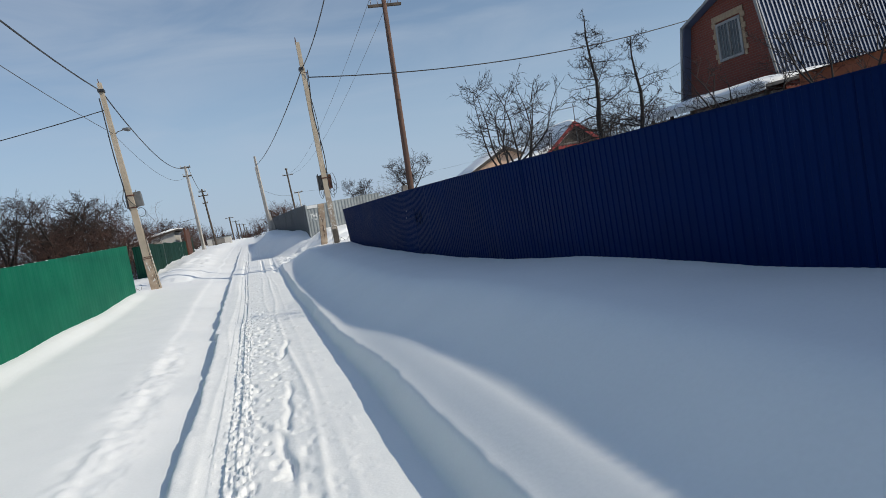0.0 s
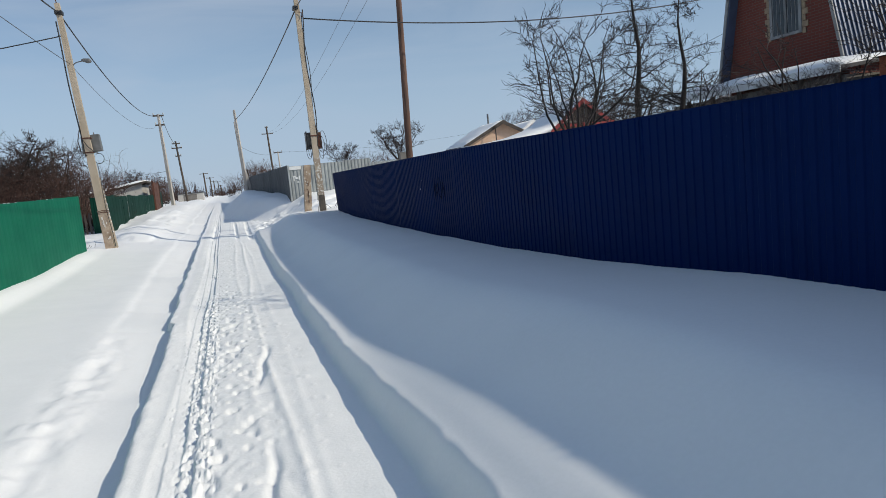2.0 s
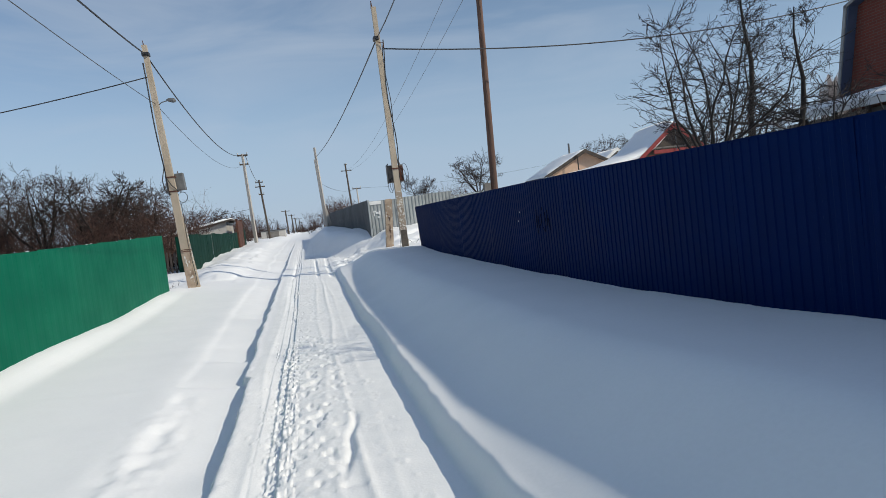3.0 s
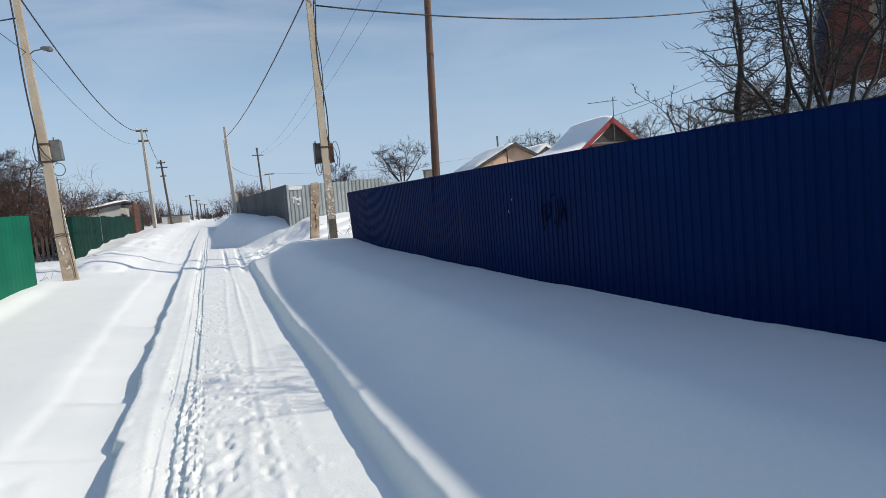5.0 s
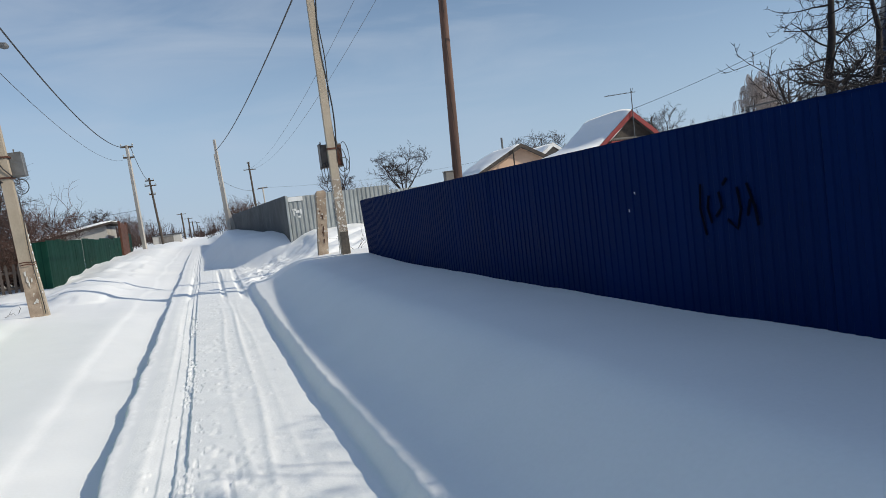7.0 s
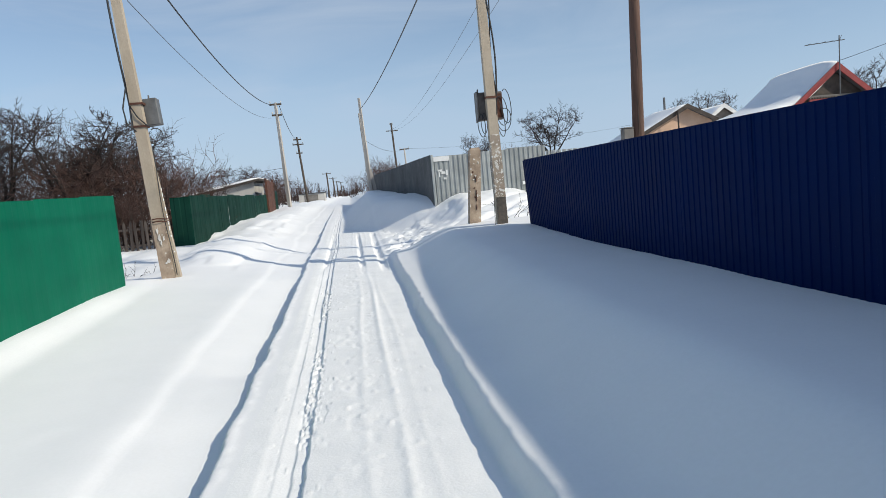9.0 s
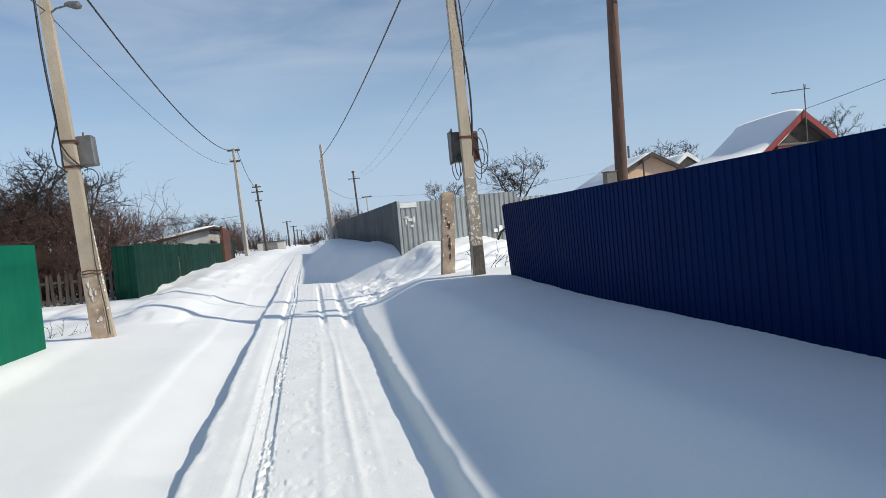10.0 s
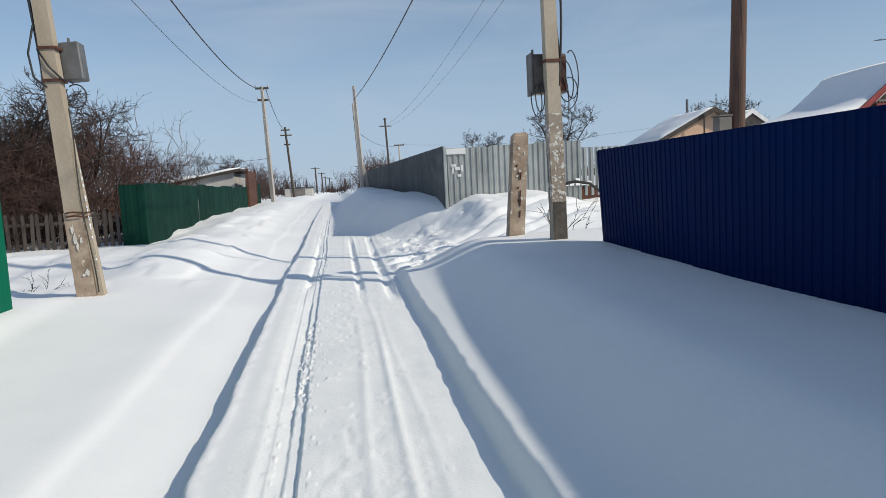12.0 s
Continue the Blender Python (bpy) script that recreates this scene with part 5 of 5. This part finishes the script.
    for k in range(6):
        y = 14.6 + 1.03 * k
        part("post", Shape().box((13.30, y, 1.2), (13.39, y + 0.10, 2.93), bevel=0.008), DARK_WOOD, v)
    for k in range(6):
        y = 14.8 + 1.03 * k
        part("window", Shape().box((13.365, y, 1.9), (13.392, y + 0.8, 2.7)), GLASS if k % 2 else PALE_WALL, v)
    a = thing("brick_annex", (14.4, 10.5, 0.6), "low orange brick annex in front of the ribbed roof", "house")
    part("wall", Shape().box((13.9, 5.0, 0.3), (22.0, 14.1, 3.12)), ORANGE_BRICK, a)
    part("roof", Shape().prism([(13.7, 4.8, 3.12), (18.5, 4.8, 3.32), (22.2, 4.8, 3.12)], (0, 9.4, 0)), ROOF_DARK, a)


brick_house()


def gable_house(name, base, axis_y, half, ridge, eave, length, wall_mat, trim_mat, label, left=None, snow=0.22):
    """A house whose gable faces south, its ridge running north."""
    x = base[0]
    f = thing(name, (x, axis_y, base[2]), label, "house", "village houses")
    lx = left if left else half
    slope = (ridge - eave) / half
    le = ridge - slope * lx
    part("wall", Shape().prism([(x - lx * 0.92, axis_y + 0.4, 0.4), (x + half * 0.92, axis_y + 0.4, 0.4), (x + half * 0.92, axis_y + 0.4, eave + 0.12), (x, axis_y + 0.4, ridge - 0.08), (x - lx * 0.92, axis_y + 0.4, le + 0.12)], (0, length - 0.8, 0)), wall_mat, f)
    for sgn, w, e in ((-1, lx, le), (1, half, eave)):
        part("roof", Shape().prism([(x, axis_y, ridge), (x + sgn * w, axis_y, e), (x + sgn * w, axis_y, e - 0.08), (x, axis_y, ridge - 0.08)], (0, length, 0)), ROOF_DARK, f)
        part("barge_board", Shape().prism([(x, axis_y - 0.05, ridge + 0.06), (x + sgn * (w + 0.03), axis_y - 0.05, e + 0.05), (x + sgn * (w + 0.03), axis_y - 0.05, e - 0.17), (x, axis_y - 0.05, ridge - 0.20)], (0, 0.045, 0)), trim_mat, f, "painted barge board")
        part("roof_snow", snow_slab([(x, axis_y + 0.02, ridge), (x, axis_y + length, ridge), (x + sgn * w, axis_y + length, e), (x + sgn * w, axis_y + 0.02, e)], snow), SNOW, f, "thick snow on the roof", smooth=True)
    return f


def red_house():
    X = 18.11
    f = gable_house("red_trimmed_house", (X, 0, 0.6), 34.3, 1.95, 4.64, 3.08, 4.0, DARK_WOOD, RED_TRIM, "dark wooden house with red barge boards and snowy roof", left=1.95, snow=0.02)
    part("tie_beam", Shape().box((X - 1.2, 34.24, 3.24), (X + 1.75, 34.30, 3.42), bevel=0.008), RED_TRIM, f)
    part("lean_to_wall", Shape().box((X - 6.0, 34.9, 0.4), (X - 1.7, 38.0, 2.45)), DARK_WOOD, f)
    # the west slope flattens into a long lean-to, under one sheet of snow
    bends = [(0.0, 4.84), (-0.35, 4.46), (-0.85, 4.00), (-1.35, 3.68), (-1.9, 3.45), (-2.95, 3.17), (-4.0, 2.95), (-5.2, 2.80), (-6.4, 2.71)]
    deck = [(X + dx, 34.5, z - 0.22) for dx, z in bends[4:]]
    part("lean_to_roof", Shape().prism(deck + [(x, y, z - 0.08) for x, y, z in reversed(deck)], (0, 3.7, 0)), ROOF_DARK, f)
    rows, snow = 12, Shape()
    line = []
    for (x0, z0), (x1, z1) in zip(bends, bends[1:]):
        line += [(x0 + (x1 - x0) * q / 4, z0 + (z1 - z0) * q / 4) for q in range(4)]
    line.append(bends[-1])
    smooth_z = [sum(line[max(0, min(len(line) - 1, i + k))][1] for k in (-2, -1, 0, 1, 2)) / 5 for i in range(len(line))]
    smooth_z[:3] = [z for _, z in line[:3]]
    m = len(line)
    top = []
    for j in range(rows + 1):
        v = j / rows
        soft = 0.10 * (1 - min(1, 5 * min(v, 1 - v))) ** 2
        top += [(X + dx, 34.32 + 3.95 * v, z - soft + 0.025 * math.sin(dx * 1.9 + v * 5) * min(1, 6 * v)) for (dx, _), z in zip(line, smooth_z)]
    low = [(x, y, z - 0.20) for x, y, z in top]
    k, faces = len(top), []
    for j in range(rows):
        for i in range(m - 1):
            q = j * m + i
            faces += [(q, q + 1, q + m + 1, q + m), (k + q + m, k + q + m + 1, k + q + 1, k + q)]
    rim = list(range(m)) + [j * m + m - 1 for j in range(1, rows + 1)] + [rows * m + i for i in range(m - 2, -1, -1)] + [j * m for j in range(rows - 1, 0, -1)]
    faces += [(p, rim[(i + 1) % len(rim)], k + rim[(i + 1) % len(rim)], k + p) for i, p in enumerate(rim)]
    part("roof_snow", snow.add(top + low, faces), SNOW, f, "thick snow sweeping down the roof", smooth=True)
    part("gable_panel", Shape().prism([(X - 1.6, 34.6, 3.44), (X + 1.5, 34.6, 3.44), (X, 34.6, 4.40)], (0, 0.05, 0)), DARK_WOOD, f)
    s = Shape()
    for k in range(22):
        x = X - 1.24 + 0.115 * k
        s.prism([(x, 34.52, 3.52), (x + 0.10, 34.52, 3.52), (x + 0.05, 34.52, 3.45)], (0, 0.03, 0))
    s.box((X - 1.26, 34.52, 3.52), (X + 1.30, 34.55, 3.57))
    part("carved_trim", s, GREY_WALL, f, "grey carved valance")
    part("wall_band", Shape().box((X - 1.3, 34.55, 2.95), (X + 1.7, 34.62, 3.2)), RED_TRIM, f)
    a = thing("tv_antenna", (X - 0.03, 34.2, 3.5), "thin grey television aerial on a mast over the gable", "antenna")
    part("mast", Shape().tube([(X - 0.03, 34.18, 3.3), (X + 0.01, 34.18, 5.62)], 0.022, 6), ALU_WIRE, a)
    part("boom", Shape().tube([(X - 1.35, 34.18, 5.34), (X + 0.22, 34.18, 5.46)], 0.016, 5), ALU_WIRE, a)
    for k in range(5):
        x = X - 1.25 + 0.30 * k
        part("element", Shape().tube([(x, 34.0, 5.35 + 0.076 * (x - X + 1.35)), (x, 34.36, 5.35 + 0.076 * (x - X + 1.35))], 0.007, 4), ALU_WIRE, a)
    part("element", Shape().tube([(X + 0.01, 34.18, 5.42), (X + 0.28, 34.4, 5.66)], 0.012, 4), ALU_WIRE, a)


red_house()


def peach_house():
    f = gable_house("peach_house", (18.95, 0, 0.7), 47.0, 1.75, 4.75, 3.85, 4.2, PEACH, DARK_WOOD, "peach plastered house with dark barge boards and snowy roof", left=3.0, snow=0.12)
    part("chimney", Shape().tube([(18.9, 49.6, 4.2), (18.9, 49.6, 5.5)], 0.07, 8), LIGHT_STEEL, f, "thin steel flue")
    part("vent_pipe", Shape().tube([(18.3, 46.85, 2.6), (18.3, 46.85, 4.40)], 0.045, 8), DARK_WOOD, f, "thin dark vent pipe")
    part("vent_cap", Shape().tube([(18.3, 46.85, 4.40), (18.3, 46.85, 4.47)], [0.09, 0.03], 8), DARK_WOOD, f)
    g = gable_house("small_house", (22.0, 0, 0.7), 48.5, 0.9, 4.75, 4.1, 5.0, GREY_WALL, WHITE_PAINT, "small house with pale barge boards behind another house", snow=0.03, left=2.0)
    s = thing("low_shed", (13.5, 40.0, 0.7), "low shed roof carrying thick snow beside the fence", "shed")
    part("wall", Shape().box((11.5, 39.0, 0.4), (17.0, 43.0, 2.26)), GREY_WALL, s)
    part("roof", Shape().prism([(11.1, 38.6, 2.36), (17.3, 38.6, 2.58), (17.3, 38.6, 2.50), (11.1, 38.6, 2.28)], (0, 4.8, 0)), ROOF_DARK, s)
    part("roof_snow", snow_slab([(11.1, 38.6, 2.37), (17.3, 38.6, 2.59), (17.3, 43.4, 2.59), (11.1, 43.4, 2.37)], 0.16), SNOW, s, "thick snow on the shed roof", smooth=True)


peach_house()


def left_shed():
    f = thing("garden_shed", (-7.3, 52, 0.8), "low pale shed with a sloping snow-covered roof", "shed")
    part("wall", Shape().prism([(-10.4, 50.2, 0.5), (-5.1, 50.2, 0.5), (-5.1, 50.2, 2.78), (-10.4, 50.2, 1.88)], (0, 4, 0)), PALE_WALL, f)
    part("roof", Shape().prism([(-10.9, 49.9, 1.85), (-4.75, 49.9, 2.90), (-4.75, 49.9, 2.78), (-10.9, 49.9, 1.73)], (0, 4.6, 0)), DARK_WOOD, f)
    part("roof_snow", snow_slab([(-10.9, 49.93, 1.86), (-4.8, 49.93, 2.90), (-4.8, 54.4, 2.90), (-10.9, 54.4, 1.86)], 0.13), SNOW, f, "snow on the shed roof", smooth=True)
    part("window", Shape().box((-7.4, 50.16, 1.5), (-6.6, 50.19, 2.1)), GLASS, f)
    g = thing("pale_garage", (-3.4, 86, 1.0), "low pale grey garage wall far along the lane", "garage")
    part("wall", Shape().box((-5.2, 84.0, 0.6), (-2.5, 88.0, 2.0), bevel=0.02), PALE_WALL, g)
    part("roof", Shape().box((-5.3, 83.9, 2.0), (-2.4, 88.1, 2.1), bevel=0.02), ROOF_DARK, g)
    part("door", Shape().box((-4.6, 83.96, 0.8), (-3.2, 83.99, 1.9)), GREY_WALL, g)


left_shed()


# ---- small things ----
def hose():
    single("black_hose", Shape().tube([(5.2, 30.8, 1.15), (5.28, 30.7, 1.36), (5.42, 30.65, 1.44), (5.62, 30.6, 1.46), (5.95, 30.6, 1.40), (6.2, 30.6, 1.2)], 0.035, 8), BLACK_RUBBER, (5.3, 30.7, 1.1), "thick black curved hose sticking out of snow", "hose", smooth=True)


def weeds(base, seed, count, size, label):
    r = random.Random(seed)
    base = Vector(base)
    s = Shape()
    for k in range(count):
        foot = base + Vector((r.gauss(0, 0.25), r.gauss(0, 0.2), -0.1))
        way = Vector((r.gauss(0, 0.7), r.gauss(0, 0.4), 0.8))
        branch(s, r, foot, way, size * r.uniform(0.6, 1.1), 0.007, 1, 0.15, -0.04, 3, 0.6, (0, 4, 0, 0))
    single("dry_weeds", s, TWIG, base, label, "weeds", "dry weeds", kind="stuff")


hose()
weeds((3.55, 24.6, floor_at(3.55, 24.6)), 61, 9, 0.7, "dry twiggy weeds poking out of snow by the fence end")
weeds((-4.5, 25.6, floor_at(-4.5, 25.6)), 62, 7, 0.45, "dry twiggy weeds in the snow near a pole")
